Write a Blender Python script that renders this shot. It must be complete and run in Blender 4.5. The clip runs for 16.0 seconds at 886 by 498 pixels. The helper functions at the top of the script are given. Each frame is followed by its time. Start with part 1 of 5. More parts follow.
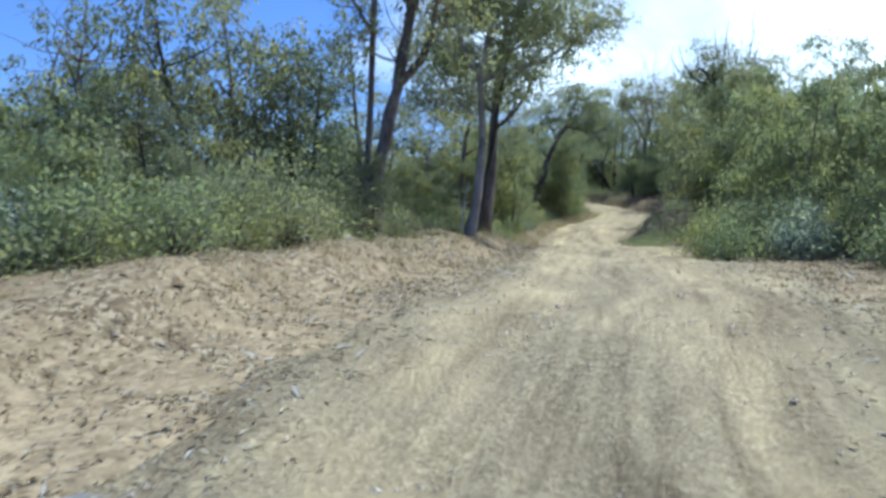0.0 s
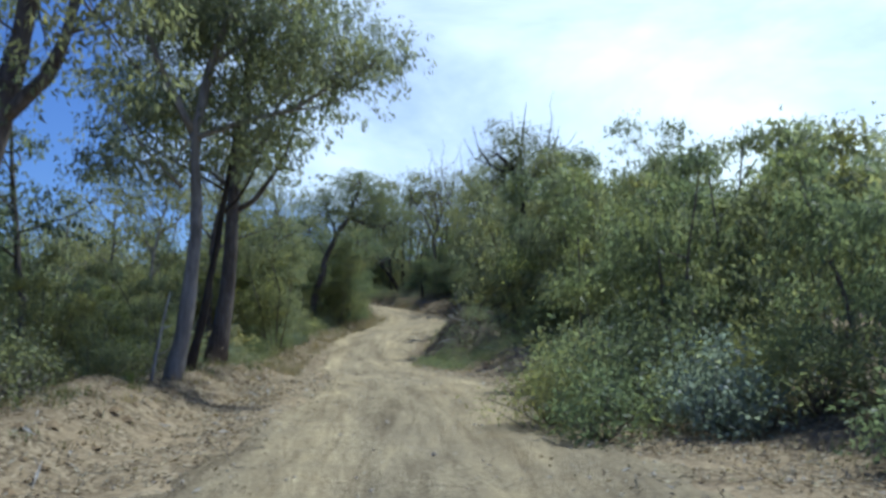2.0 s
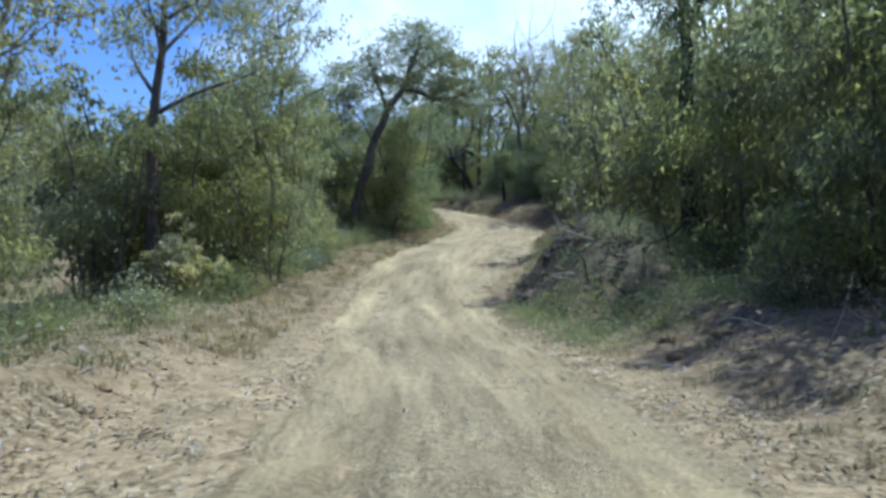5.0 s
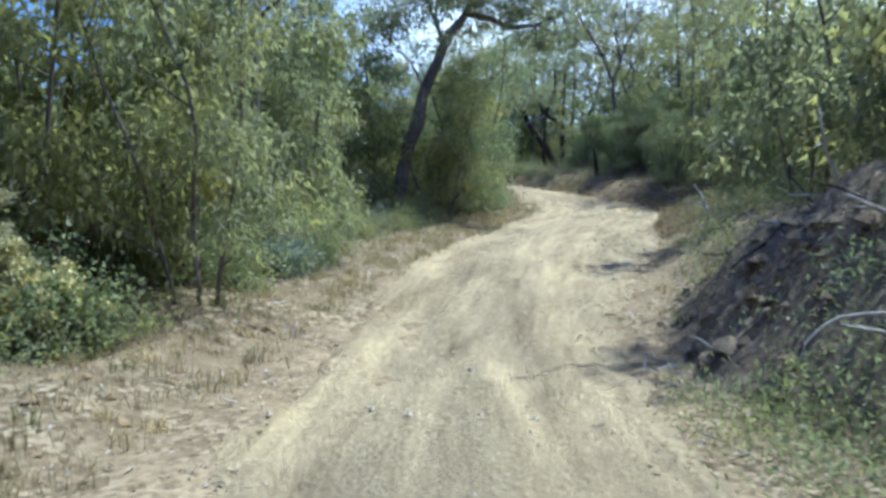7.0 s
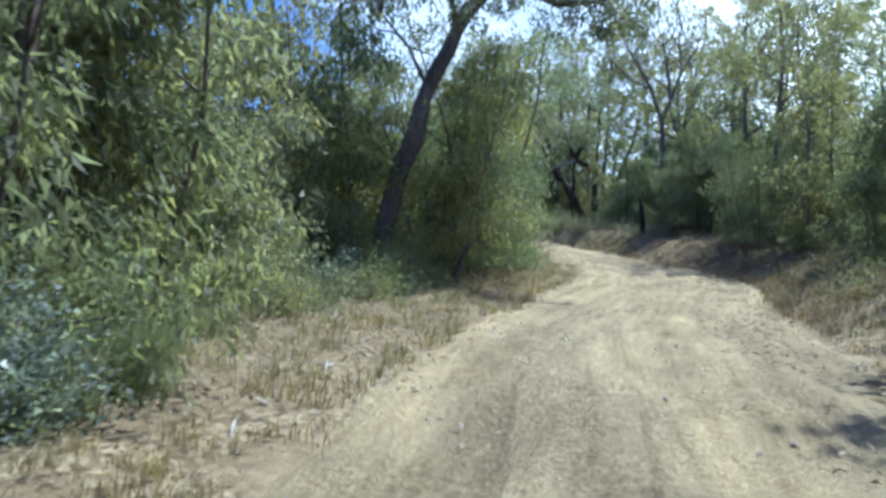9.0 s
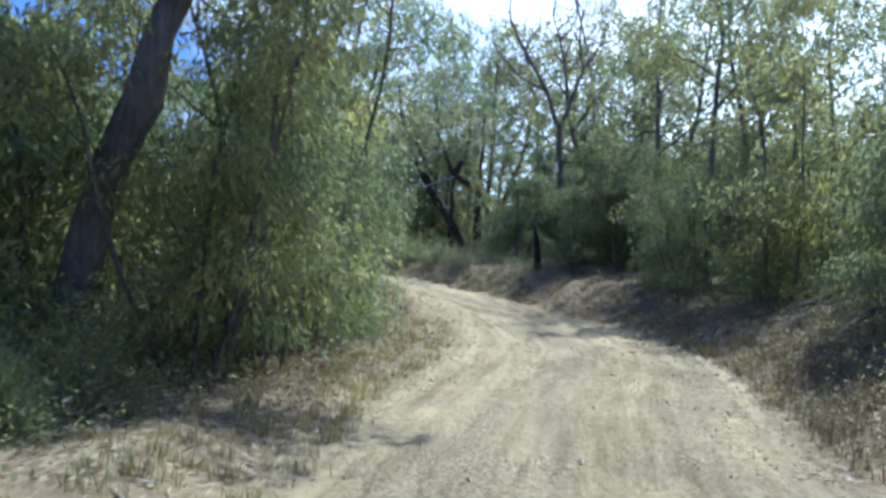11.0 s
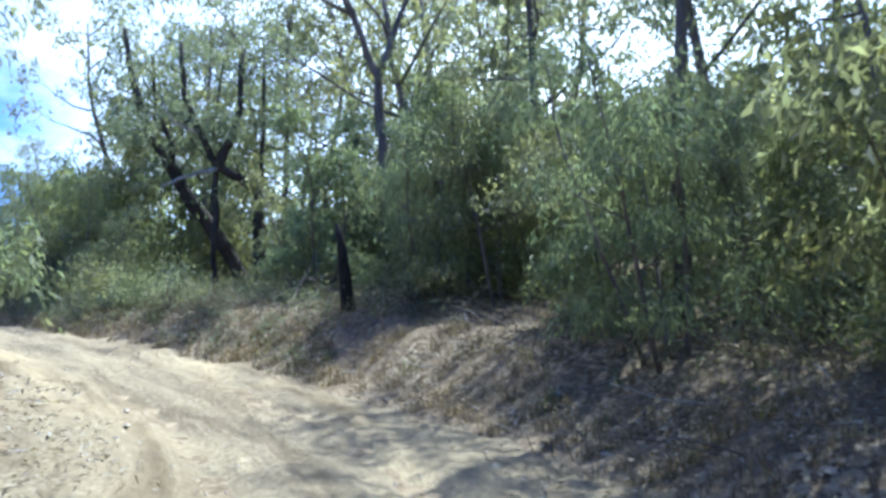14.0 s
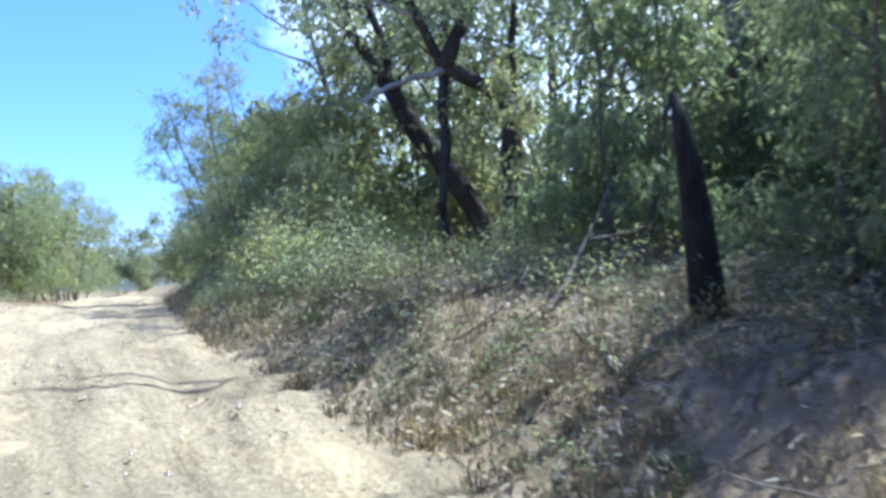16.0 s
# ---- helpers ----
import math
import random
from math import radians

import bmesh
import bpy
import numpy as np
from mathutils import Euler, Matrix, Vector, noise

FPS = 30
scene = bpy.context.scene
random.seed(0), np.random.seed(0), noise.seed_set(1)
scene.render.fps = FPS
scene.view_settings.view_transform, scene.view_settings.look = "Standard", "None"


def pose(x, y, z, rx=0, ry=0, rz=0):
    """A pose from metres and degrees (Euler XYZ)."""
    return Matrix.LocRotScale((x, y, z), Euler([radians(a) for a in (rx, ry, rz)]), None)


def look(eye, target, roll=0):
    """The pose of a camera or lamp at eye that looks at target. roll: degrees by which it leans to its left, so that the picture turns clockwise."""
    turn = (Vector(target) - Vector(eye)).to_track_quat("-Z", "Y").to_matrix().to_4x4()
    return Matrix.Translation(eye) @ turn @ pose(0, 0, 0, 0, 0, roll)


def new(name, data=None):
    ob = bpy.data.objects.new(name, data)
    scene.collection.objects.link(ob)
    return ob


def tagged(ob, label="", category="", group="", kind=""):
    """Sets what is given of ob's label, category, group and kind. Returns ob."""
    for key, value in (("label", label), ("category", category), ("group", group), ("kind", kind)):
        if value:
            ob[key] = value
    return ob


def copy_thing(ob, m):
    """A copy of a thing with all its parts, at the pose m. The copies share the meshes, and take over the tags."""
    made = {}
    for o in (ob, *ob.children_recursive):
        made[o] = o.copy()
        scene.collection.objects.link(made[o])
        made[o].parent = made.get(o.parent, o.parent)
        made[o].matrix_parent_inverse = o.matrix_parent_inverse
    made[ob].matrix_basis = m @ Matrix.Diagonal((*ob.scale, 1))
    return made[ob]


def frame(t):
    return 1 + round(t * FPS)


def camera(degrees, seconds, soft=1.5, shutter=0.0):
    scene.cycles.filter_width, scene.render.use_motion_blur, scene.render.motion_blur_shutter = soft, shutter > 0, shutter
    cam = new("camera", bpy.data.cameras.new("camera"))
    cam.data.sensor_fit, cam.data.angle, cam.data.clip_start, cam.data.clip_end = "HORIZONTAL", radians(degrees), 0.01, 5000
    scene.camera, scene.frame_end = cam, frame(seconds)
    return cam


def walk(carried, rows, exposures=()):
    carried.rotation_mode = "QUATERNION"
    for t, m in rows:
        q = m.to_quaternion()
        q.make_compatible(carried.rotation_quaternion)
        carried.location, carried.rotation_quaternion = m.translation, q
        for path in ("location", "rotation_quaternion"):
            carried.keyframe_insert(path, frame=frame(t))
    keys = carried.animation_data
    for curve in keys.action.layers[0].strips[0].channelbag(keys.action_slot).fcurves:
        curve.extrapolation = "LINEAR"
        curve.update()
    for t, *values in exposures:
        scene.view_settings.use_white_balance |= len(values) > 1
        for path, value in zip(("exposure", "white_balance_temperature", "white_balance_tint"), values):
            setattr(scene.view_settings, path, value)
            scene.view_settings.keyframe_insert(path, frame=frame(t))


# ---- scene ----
# ---------------- camera and walk ----------------
cam = camera(58.46, 16.0, soft=3.2, shutter=0.2)
PATH = [
    (0, (-0.000, -0.000, 1.116), (-0.005, 9.988, 0.623), -0.24),
    (0.5, (0.246, 2.097, 1.210), (0.876, 12.072, 1.517), -0.17),
    (1, (0.598, 4.186, 1.383), (2.091, 14.047, 2.112), 0.22),
    (1.5, (1.212, 6.267, 1.555), (3.514, 15.948, 2.550), 0.34),
    (2, (1.866, 8.373, 1.672), (4.458, 18.006, 2.377), -0.75),
    (2.5, (2.424, 10.541, 1.672), (4.910, 20.227, 1.632), -0.04),
    (3, (2.915, 12.808, 1.686), (5.169, 22.549, 1.499), 0.40),
    (3.5, (3.454, 15.165, 1.707), (5.368, 24.981, 1.687), 0.46),
    (4, (3.880, 17.567, 1.697), (5.637, 27.407, 1.404), 0.01),
    (4.2, (4.032, 18.536, 1.684), (5.801, 28.373, 1.365), 0.45),
    (4.55, (4.358, 20.224, 1.671), (6.069, 30.067, 1.241), 0.30),
    (4.9, (4.736, 21.922, 1.654), (6.402, 31.771, 1.175), -0.06),
    (5.25, (5.128, 23.633, 1.628), (6.743, 33.490, 1.138), -0.50),
    (5.6, (5.499, 25.361, 1.590), (7.036, 35.230, 1.101), -0.89),
    (5.95, (5.812, 27.110, 1.535), (7.224, 36.997, 1.036), -1.10),
    (6.3, (6.033, 28.882, 1.459), (7.250, 38.793, 0.916), -0.99),
    (6.5, (6.136, 29.907, 1.426), (7.192, 39.840, 0.955), -0.72),
    (7, (6.355, 32.454, 1.286), (7.100, 42.403, 0.602), -0.37),
    (7.5, (6.462, 34.816, 1.138), (7.050, 44.784, 0.605), -0.77),
    (8, (6.551, 37.036, 1.067), (7.036, 47.017, 0.690), 0.54),
    (8.2, (6.586, 37.888, 1.047), (7.152, 47.864, 0.638), 2.04),
    (8.55, (6.723, 39.410, 1.042), (7.303, 49.389, 0.768), 2.76),
    (8.9, (6.985, 40.902, 1.105), (7.628, 50.882, 1.066), 2.46),
    (9.25, (7.332, 42.367, 1.212), (8.092, 52.335, 1.445), 1.62),
    (9.6, (7.724, 43.804, 1.341), (8.656, 53.749, 1.817), 0.70),
    (9.95, (8.122, 45.215, 1.469), (9.285, 55.128, 2.095), 0.21),
    (10.3, (8.486, 46.602, 1.575), (9.942, 56.476, 2.190), 0.62),
    (10.5, (8.676, 47.409, 1.632), (10.388, 57.253, 2.038), 1.38),
    (11, (9.154, 49.351, 1.747), (11.257, 59.119, 2.142), 2.66),
    (11.5, (9.657, 51.233, 1.774), (12.165, 60.911, 1.955), 0.78),
    (12, (10.220, 53.105, 1.764), (13.228, 62.639, 2.007), 1.24),
    (12.5, (10.957, 55.031, 1.834), (14.417, 64.410, 2.095), 1.00),
    (13, (11.809, 56.963, 1.879), (15.594, 66.210, 2.282), 0.78),
    (13.5, (12.704, 58.906, 1.970), (16.781, 68.016, 2.594), -0.23),
    (14, (13.590, 60.837, 2.104), (17.665, 69.930, 2.957), -1.03),
    (14.5, (14.393, 62.801, 2.234), (18.158, 72.013, 3.221), -3.45),
    (15, (14.959, 64.886, 2.306), (18.040, 74.374, 3.000), -2.02),
    (15.5, (15.360, 67.007, 2.388), (17.490, 76.768, 2.815), -2.54),
    (16, (15.565, 69.129, 2.541), (16.348, 79.091, 2.938), -1.47),
]
walk(cam, [(t, look(eye, target, roll)) for t, eye, target, roll in PATH], exposures=[(0.0, 0.36, 5300, -3), (0.5, 0.05, 5300, -3), (1.5, -0.22, 5300, -3), (2.5, -0.16, 5300, -2), (4.2, 0.0, 5250, -2), (6.5, 0.68, 5130, -2), (8.2, 0.62, 5120, -2), (10.5, 0.6, 5050, -1), (13.0, 0.86, 4980, 1), (14.2, 1.14, 5000, 2), (15.3, 1.08, 5000, 3), (16.0, 1.36, 5050, 4)])

# ---------------- sun, sky ----------------
SUN_ELEVATION, SUN_BEARING = radians(64), radians(70)  # bearing clockwise from +y

world = bpy.data.worlds.new("sky")
scene.world = world
world.use_nodes = True
wt = world.node_tree
for n in list(wt.nodes):
    wt.nodes.remove(n)


def wn(kind, **values):
    n = wt.nodes.new(kind)
    for k, v in values.items():
        n.inputs[k].default_value = v
    return n


sky = wn("ShaderNodeTexSky")
sky.sky_type = "NISHITA"
sky.sun_disc = False
sky.sun_elevation, sky.sun_rotation = SUN_ELEVATION, SUN_BEARING
sky.air_density, sky.dust_density, sky.ozone_density = 1.0, 0.9, 4.0
coord = wn("ShaderNodeTexCoord")
stretch = wn("ShaderNodeMapping", Location=(0.35, 0.1, 0.0), Scale=(1.0, 1.0, 2.6), Rotation=(0.0, 0.0, 0.5))
wisps = wn("ShaderNodeTexNoise", Scale=1.7, Detail=7.0, Roughness=0.58, Distortion=0.35)
wt.links.new(coord.outputs["Generated"], stretch.inputs["Vector"])
wt.links.new(stretch.outputs["Vector"], wisps.inputs["Vector"])
# cloud cover thickens towards the sun's side; unseen overhead cloud added to brighten shade
side = wn("ShaderNodeVectorMath")
side.operation = "DOT_PRODUCT"
side.inputs[1].default_value = (math.sin(radians(42)), math.cos(radians(42)), 0.55)
wt.links.new(coord.outputs["Generated"], side.inputs[0])
cover = wn("ShaderNodeMath")
cover.operation = "MULTIPLY_ADD"
cover.inputs[1].default_value, cover.inputs[2].default_value = 1.3, -1.18
wt.links.new(side.outputs["Value"], cover.inputs[0])
total = wn("ShaderNodeMath")
total.operation = "ADD"
wt.links.new(wisps.outputs["Fac"], total.inputs[0])
wt.links.new(cover.outputs[0], total.inputs[1])
ramp = wn("ShaderNodeValToRGB")
ramp.color_ramp.elements[0].position, ramp.color_ramp.elements[0].color = 0.42, (0, 0, 0, 1)
ramp.color_ramp.elements[1].position, ramp.color_ramp.elements[1].color = 0.8, (1, 1, 1, 1)
wt.links.new(total.outputs[0], ramp.inputs["Fac"])
mixer = wn("ShaderNodeMixRGB")
mixer.inputs["Color2"].default_value = (9.6, 9.8, 10.1, 1)
wt.links.new(ramp.outputs["Color"], mixer.inputs["Fac"])
deep = wn("ShaderNodeMixRGB", Fac=1.0, Color2=(0.58, 0.63, 0.92, 1))
deep.blend_type = "MULTIPLY"
wt.links.new(sky.outputs["Color"], deep.inputs["Color1"])
wt.links.new(deep.outputs["Color"], mixer.inputs["Color1"])
background = wn("ShaderNodeBackground", Strength=0.15)
wt.links.new(mixer.outputs["Color"], background.inputs["Color"])
sky_out = wn("ShaderNodeOutputWorld")
wt.links.new(background.outputs[0], sky_out.inputs["Surface"])

sun_data = bpy.data.lights.new("sun", "SUN")
sun_data.energy, sun_data.angle, sun_data.color = 5.0, radians(0.8), (1.0, 0.95, 0.86)
sun = new("sun", sun_data)
sun_from = Vector((math.sin(SUN_BEARING) * math.cos(SUN_ELEVATION), math.cos(SUN_BEARING) * math.cos(SUN_ELEVATION), math.sin(SUN_ELEVATION)))
sun.matrix_world = look(sun_from * 60, (0, 0, 0))


# ---------------- materials ----------------
def material(name):
    m = bpy.data.materials.new(name)
    m.use_nodes = True
    t = m.node_tree
    for n in list(t.nodes):
        t.nodes.remove(n)
    return m, t


def node(t, kind, **values):
    n = t.nodes.new(kind)
    for k, v in values.items():
        n.inputs[k.replace("_", " ")].default_value = v
    return n


def noise_of(t, scale, detail=5.0, rough=0.6, space="Object", stretch_by=None):
    where = node(t, "ShaderNodeTexCoord").outputs[space]
    if stretch_by:
        mp = node(t, "ShaderNodeMapping", Scale=stretch_by)
        t.links.new(where, mp.inputs["Vector"])
        where = mp.outputs["Vector"]
    n = node(t, "ShaderNodeTexNoise", Scale=scale, Detail=detail, Roughness=rough)
    t.links.new(where, n.inputs["Vector"])
    return n.outputs["Fac"]


def ramp_of(t, fac, stops):
    r = node(t, "ShaderNodeValToRGB")
    while len(r.color_ramp.elements) < len(stops):
        r.color_ramp.elements.new(0.5)
    for e, (p, c) in zip(r.color_ramp.elements, stops):
        e.position, e.color = p, (*c, 1)
    t.links.new(fac, r.inputs["Fac"])
    return r.outputs["Color"]


def mixed(t, fac, a, b, blend="MIX"):
    m = node(t, "ShaderNodeMixRGB")
    m.blend_type = blend
    for socket, v in (("Fac", fac), ("Color1", a), ("Color2", b)):
        if isinstance(v, (int, float)):
            m.inputs[socket].default_value = v
        elif isinstance(v, tuple):
            m.inputs[socket].default_value = (*v, 1)
        else:
            t.links.new(v, m.inputs[socket])
    return m.outputs["Color"]


def finish(t, colour, rough=0.9, bump=None, strength=0.4, distance=0.02, specular=0.3):
    p = node(t, "ShaderNodeBsdfPrincipled", Roughness=rough)
    p.inputs["Specular IOR Level"].default_value = specular
    t.links.new(colour, p.inputs["Base Color"])
    if bump is not None:
        b = node(t, "ShaderNodeBump", Strength=strength, Distance=distance)
        t.links.new(bump, b.inputs["Height"])
        t.links.new(b.outputs["Normal"], p.inputs["Normal"])
    o = node(t, "ShaderNodeOutputMaterial")
    t.links.new(p.outputs[0], o.inputs["Surface"])
    return p


def earth_material(name, dark, mid, pale, litter=0.0, scraped=False):
    m, t = material(name)
    big = noise_of(t, 0.35, 4)
    fine = noise_of(t, 5.0, 8, 0.7)
    grit = noise_of(t, 38.0, 4, 0.7)
    c = ramp_of(t, big, [(0.3, dark), (0.5, mid), (0.72, pale)])
    c = mixed(t, 0.55, c, ramp_of(t, fine, [(0.32, dark), (0.55, mid), (0.7, pale)]))
    c = mixed(t, 0.35, c, ramp_of(t, grit, [(0.35, tuple(v * 0.45 for v in dark)), (0.6, pale)]))
    if litter:
        flakes = node(t, "ShaderNodeTexVoronoi", Scale=16.0)
        t.links.new(node(t, "ShaderNodeTexCoord").outputs["Object"], flakes.inputs["Vector"])
        lc = ramp_of(t, flakes.outputs["Color"], [(0.15, (0.06, 0.043, 0.028)), (0.5, (0.19, 0.142, 0.085)), (0.85, (0.37, 0.3, 0.2))])
        patch = ramp_of(t, noise_of(t, 0.9, 5, 0.65), [(0.38, (0, 0, 0)), (0.6, (litter,) * 3)])
        c = mixed(t, patch, c, lc)
    if scraped:
        bare = node(t, "ShaderNodeAttribute")
        bare.attribute_name = "worn"
        tan = ramp_of(t, fine, [(0.36, (0.12, 0.08, 0.042)), (0.5, (0.33, 0.235, 0.13)), (0.64, (0.52, 0.40, 0.24))])
        tan = mixed(t, 0.3, tan, ramp_of(t, grit, [(0.35, (0.12, 0.088, 0.055)), (0.65, (0.62, 0.52, 0.37))]))
        tan = mixed(t, mixed(t, 0.8, patch, (0.6, 0.6, 0.6), "MULTIPLY"), tan, lc)
        c = mixed(t, mixed(t, 1.0, bare.outputs["Color"], ramp_of(t, noise_of(t, 0.7, 5, 0.65), [(0.3, (0.45,) * 3), (0.6, (1,) * 3)]), "MULTIPLY"), c, tan)
    h = mixed(t, 0.5, fine, grit)
    finish(t, c, 0.95, h, 0.7, 0.05, 0.1)
    return m


def road_material():
    m, t = material("pale_clay_track")
    uv = node(t, "ShaderNodeUVMap")
    across = node(t, "ShaderNodeSeparateXYZ")
    t.links.new(uv.outputs[0], across.inputs[0])
    big = noise_of(t, 0.5, 5)
    fine = noise_of(t, 6.0, 8, 0.7)
    grit = noise_of(t, 30.0, 6, 0.8)
    c = ramp_of(t, big, [(0.32, (0.155, 0.122, 0.078)), (0.5, (0.285, 0.22, 0.132)), (0.66, (0.4, 0.308, 0.172))])
    c = mixed(t, 0.5, c, ramp_of(t, fine, [(0.34, (0.17, 0.125, 0.08)), (0.5, (0.38, 0.29, 0.18)), (0.64, (0.46, 0.375, 0.26))]))
    # the wheels keep two strips free of loose gravel
    wander = node(t, "ShaderNodeMath")
    wander.operation = "MULTIPLY_ADD"
    wander.inputs[1].default_value = 0.22
    t.links.new(noise_of(t, 0.22, 3), wander.inputs[0])
    shift = node(t, "ShaderNodeMath")
    shift.operation = "SUBTRACT"
    shift.inputs[1].default_value = 0.11
    t.links.new(across.outputs["X"], wander.inputs[2])
    t.links.new(wander.outputs[0], shift.inputs[0])
    # ruts drawn out along the way of travel
    drawn = node(t, "ShaderNodeMapping", Scale=(9.0, 0.9, 1.0))
    t.links.new(uv.outputs[0], drawn.inputs["Vector"])
    rut = node(t, "ShaderNodeTexNoise", Scale=1.0, Detail=6.0, Roughness=0.62, Distortion=0.4)
    t.links.new(drawn.outputs["Vector"], rut.inputs["Vector"])
    c = mixed(t, 0.5, c, ramp_of(t, rut.outputs["Fac"], [(0.36, (0.13, 0.1, 0.063)), (0.46, (0.3, 0.235, 0.142)), (0.54, (0.31, 0.242, 0.142)), (0.63, (0.48, 0.38, 0.225))]))
    wheel = ramp_of(t, shift.outputs[0], [(0.0, (0.0,) * 3), (0.2, (0.1,) * 3), (0.3, (1,) * 3), (0.4, (0.15,) * 3), (0.55, (0.1,) * 3), (0.66, (1,) * 3), (0.77, (0.1,) * 3), (1.0, (0.0,) * 3)])
    worn = mixed(t, 1.0, wheel, ramp_of(t, noise_of(t, 1.1, 4), [(0.35, (0.2,) * 3), (0.6, (1,) * 3)]), "MULTIPLY")
    gravel = ramp_of(t, grit, [(0.3, (0.12, 0.097, 0.066)), (0.5, (0.30, 0.245, 0.16)), (0.7, (0.44, 0.37, 0.26))])
    pebble = node(t, "ShaderNodeTexVoronoi", Scale=19.0)
    t.links.new(node(t, "ShaderNodeTexCoord").outputs["Object"], pebble.inputs["Vector"])
    stones = ramp_of(t, pebble.outputs["Color"], [(0.12, (0.11, 0.086, 0.058)), (0.45, (0.30, 0.24, 0.145)), (0.7, (0.43, 0.345, 0.21)), (0.95, (0.55, 0.47, 0.33))])
    loose = mixed(t, ramp_of(t, noise_of(t, 0.8, 5, 0.65), [(0.4, (0.06,) * 3), (0.62, (0.5,) * 3)]), mixed(t, 0.5, c, gravel), stones)
    c = mixed(t, worn, loose, mixed(t, 0.06, mixed(t, 0.6, c, (0.45, 0.352, 0.205)), stones))
    # fine lengthwise streaks; rut light and shade is put into the colour
    lines = node(t, "ShaderNodeMapping", Scale=(30.0, 1.5, 1.0))
    t.links.new(uv.outputs[0], lines.inputs["Vector"])
    streak = node(t, "ShaderNodeTexNoise", Scale=1.0, Detail=5.0, Roughness=0.65, Distortion=0.6)
    t.links.new(lines.outputs["Vector"], streak.inputs["Vector"])
    c = mixed(t, 1.0, c, ramp_of(t, streak.outputs["Fac"], [(0.34, (0.74, 0.72, 0.7)), (0.48, (0.98, 0.98, 0.98)), (0.62, (1.1, 1.1, 1.09))]), "MULTIPLY")
    # shading painted in: rut hollows darker, ridges paler
    c = mixed(t, 1.0, c, ramp_of(t, rut.outputs["Fac"], [(0.36, (0.78, 0.76, 0.74)), (0.5, (1.0, 1.0, 1.0)), (0.64, (1.14, 1.13, 1.1))]), "MULTIPLY")
    h = mixed(t, 0.15, mixed(t, 0.45, mixed(t, 0.5, fine, grit), rut.outputs["Fac"]), pebble.outputs["Distance"])
    finish(t, c, 0.95, h, 1.0, 0.12, 0.15)
    return m


def leaf_material(name, low, mid, high, shine=0.45, glow=0.6):
    m, t = material(name)
    g = node(t, "ShaderNodeNewGeometry")
    o = node(t, "ShaderNodeObjectInfo")
    c = ramp_of(t, g.outputs["Random Per Island"], [(0.0, low), (0.5, mid), (0.93, high), (1.0, tuple(v * k for v, k in zip(high, (1.25, 1.15, 0.95))))])
    tint = ramp_of(t, o.outputs["Random"], [(0.0, (0.78, 0.84, 0.82)), (0.5, (1, 1, 1)), (1.0, (1.14, 1.08, 0.82))])
    c = mixed(t, 1.0, c, tint, "MULTIPLY")
    # young growth comes in patches
    c = mixed(t, 1.0, c, ramp_of(t, noise_of(t, 1.1, 3), [(0.36, (0.84, 0.88, 0.95)), (0.5, (1, 1, 1)), (0.66, (1.2, 1.12, 0.85))]), "MULTIPLY")
    p = node(t, "ShaderNodeBsdfPrincipled", Roughness=shine)
    p.inputs["Specular IOR Level"].default_value = 0.32
    t.links.new(c, p.inputs["Base Color"])
    tr = node(t, "ShaderNodeBsdfTranslucent")
    t.links.new(mixed(t, 1.0, c, (1.5, 1.55, 1.14), "MULTIPLY"), tr.inputs["Color"])
    mx = node(t, "ShaderNodeMixShader", Fac=glow)
    t.links.new(p.outputs[0], mx.inputs[1])
    t.links.new(tr.outputs[0], mx.inputs[2])
    out = node(t, "ShaderNodeOutputMaterial")
    t.links.new(mx.outputs[0], out.inputs["Surface"])
    return m


def bark_material(name, dark, mid, pale, scale=5.0):
    m, t = material(name)
    streak = noise_of(t, scale, 7, 0.65, stretch_by=(3.0, 3.0, 0.5))
    blotch = noise_of(t, 1.6, 4)
    c = ramp_of(t, streak, [(0.3, dark), (0.52, mid), (0.7, pale)])
    c = mixed(t, 0.4, c, ramp_of(t, blotch, [(0.35, dark), (0.65, pale)]))
    finish(t, c, 0.92, streak, 0.8, 0.03, 0.15)
    return m


EARTH = earth_material("dry_earth", (0.1, 0.071, 0.043), (0.195, 0.142, 0.087), (0.32, 0.247, 0.16), 0.9, True)
CLAY = earth_material("bank_clay", (0.16, 0.105, 0.058), (0.29, 0.2, 0.11), (0.43, 0.32, 0.19), 0.5)
HEAP = earth_material("dark_heaped_earth", (0.09, 0.068, 0.048), (0.18, 0.14, 0.1), (0.3, 0.24, 0.175), 0.8)
ROAD = road_material()
LEAF_OLIVE = leaf_material("olive_gum_leaf", (0.146, 0.149, 0.1), (0.21, 0.215, 0.143), (0.295, 0.3, 0.2))
LEAF_GREEN = leaf_material("green_leaf", (0.132, 0.147, 0.09), (0.192, 0.214, 0.128), (0.272, 0.296, 0.182))
LEAF_YELLOW = leaf_material("yellow_green_leaf", (0.152, 0.158, 0.094), (0.215, 0.223, 0.134), (0.3, 0.306, 0.19))
LEAF_BLUE = leaf_material("blue_grey_leaf", (0.15, 0.166, 0.15), (0.215, 0.236, 0.214), (0.33, 0.352, 0.33), 0.32)
LEAF_DARK = leaf_material("dark_leaf", (0.085, 0.092, 0.07), (0.13, 0.14, 0.106), (0.185, 0.196, 0.152))
FLOWER = leaf_material("cream_flower", (0.42, 0.39, 0.22), (0.55, 0.51, 0.31), (0.68, 0.64, 0.44), 0.7, 0.2)
DRY_LEAF = leaf_material("dry_leaf", (0.15, 0.11, 0.07), (0.265, 0.208, 0.14), (0.44, 0.38, 0.285), 0.6, 0.15)
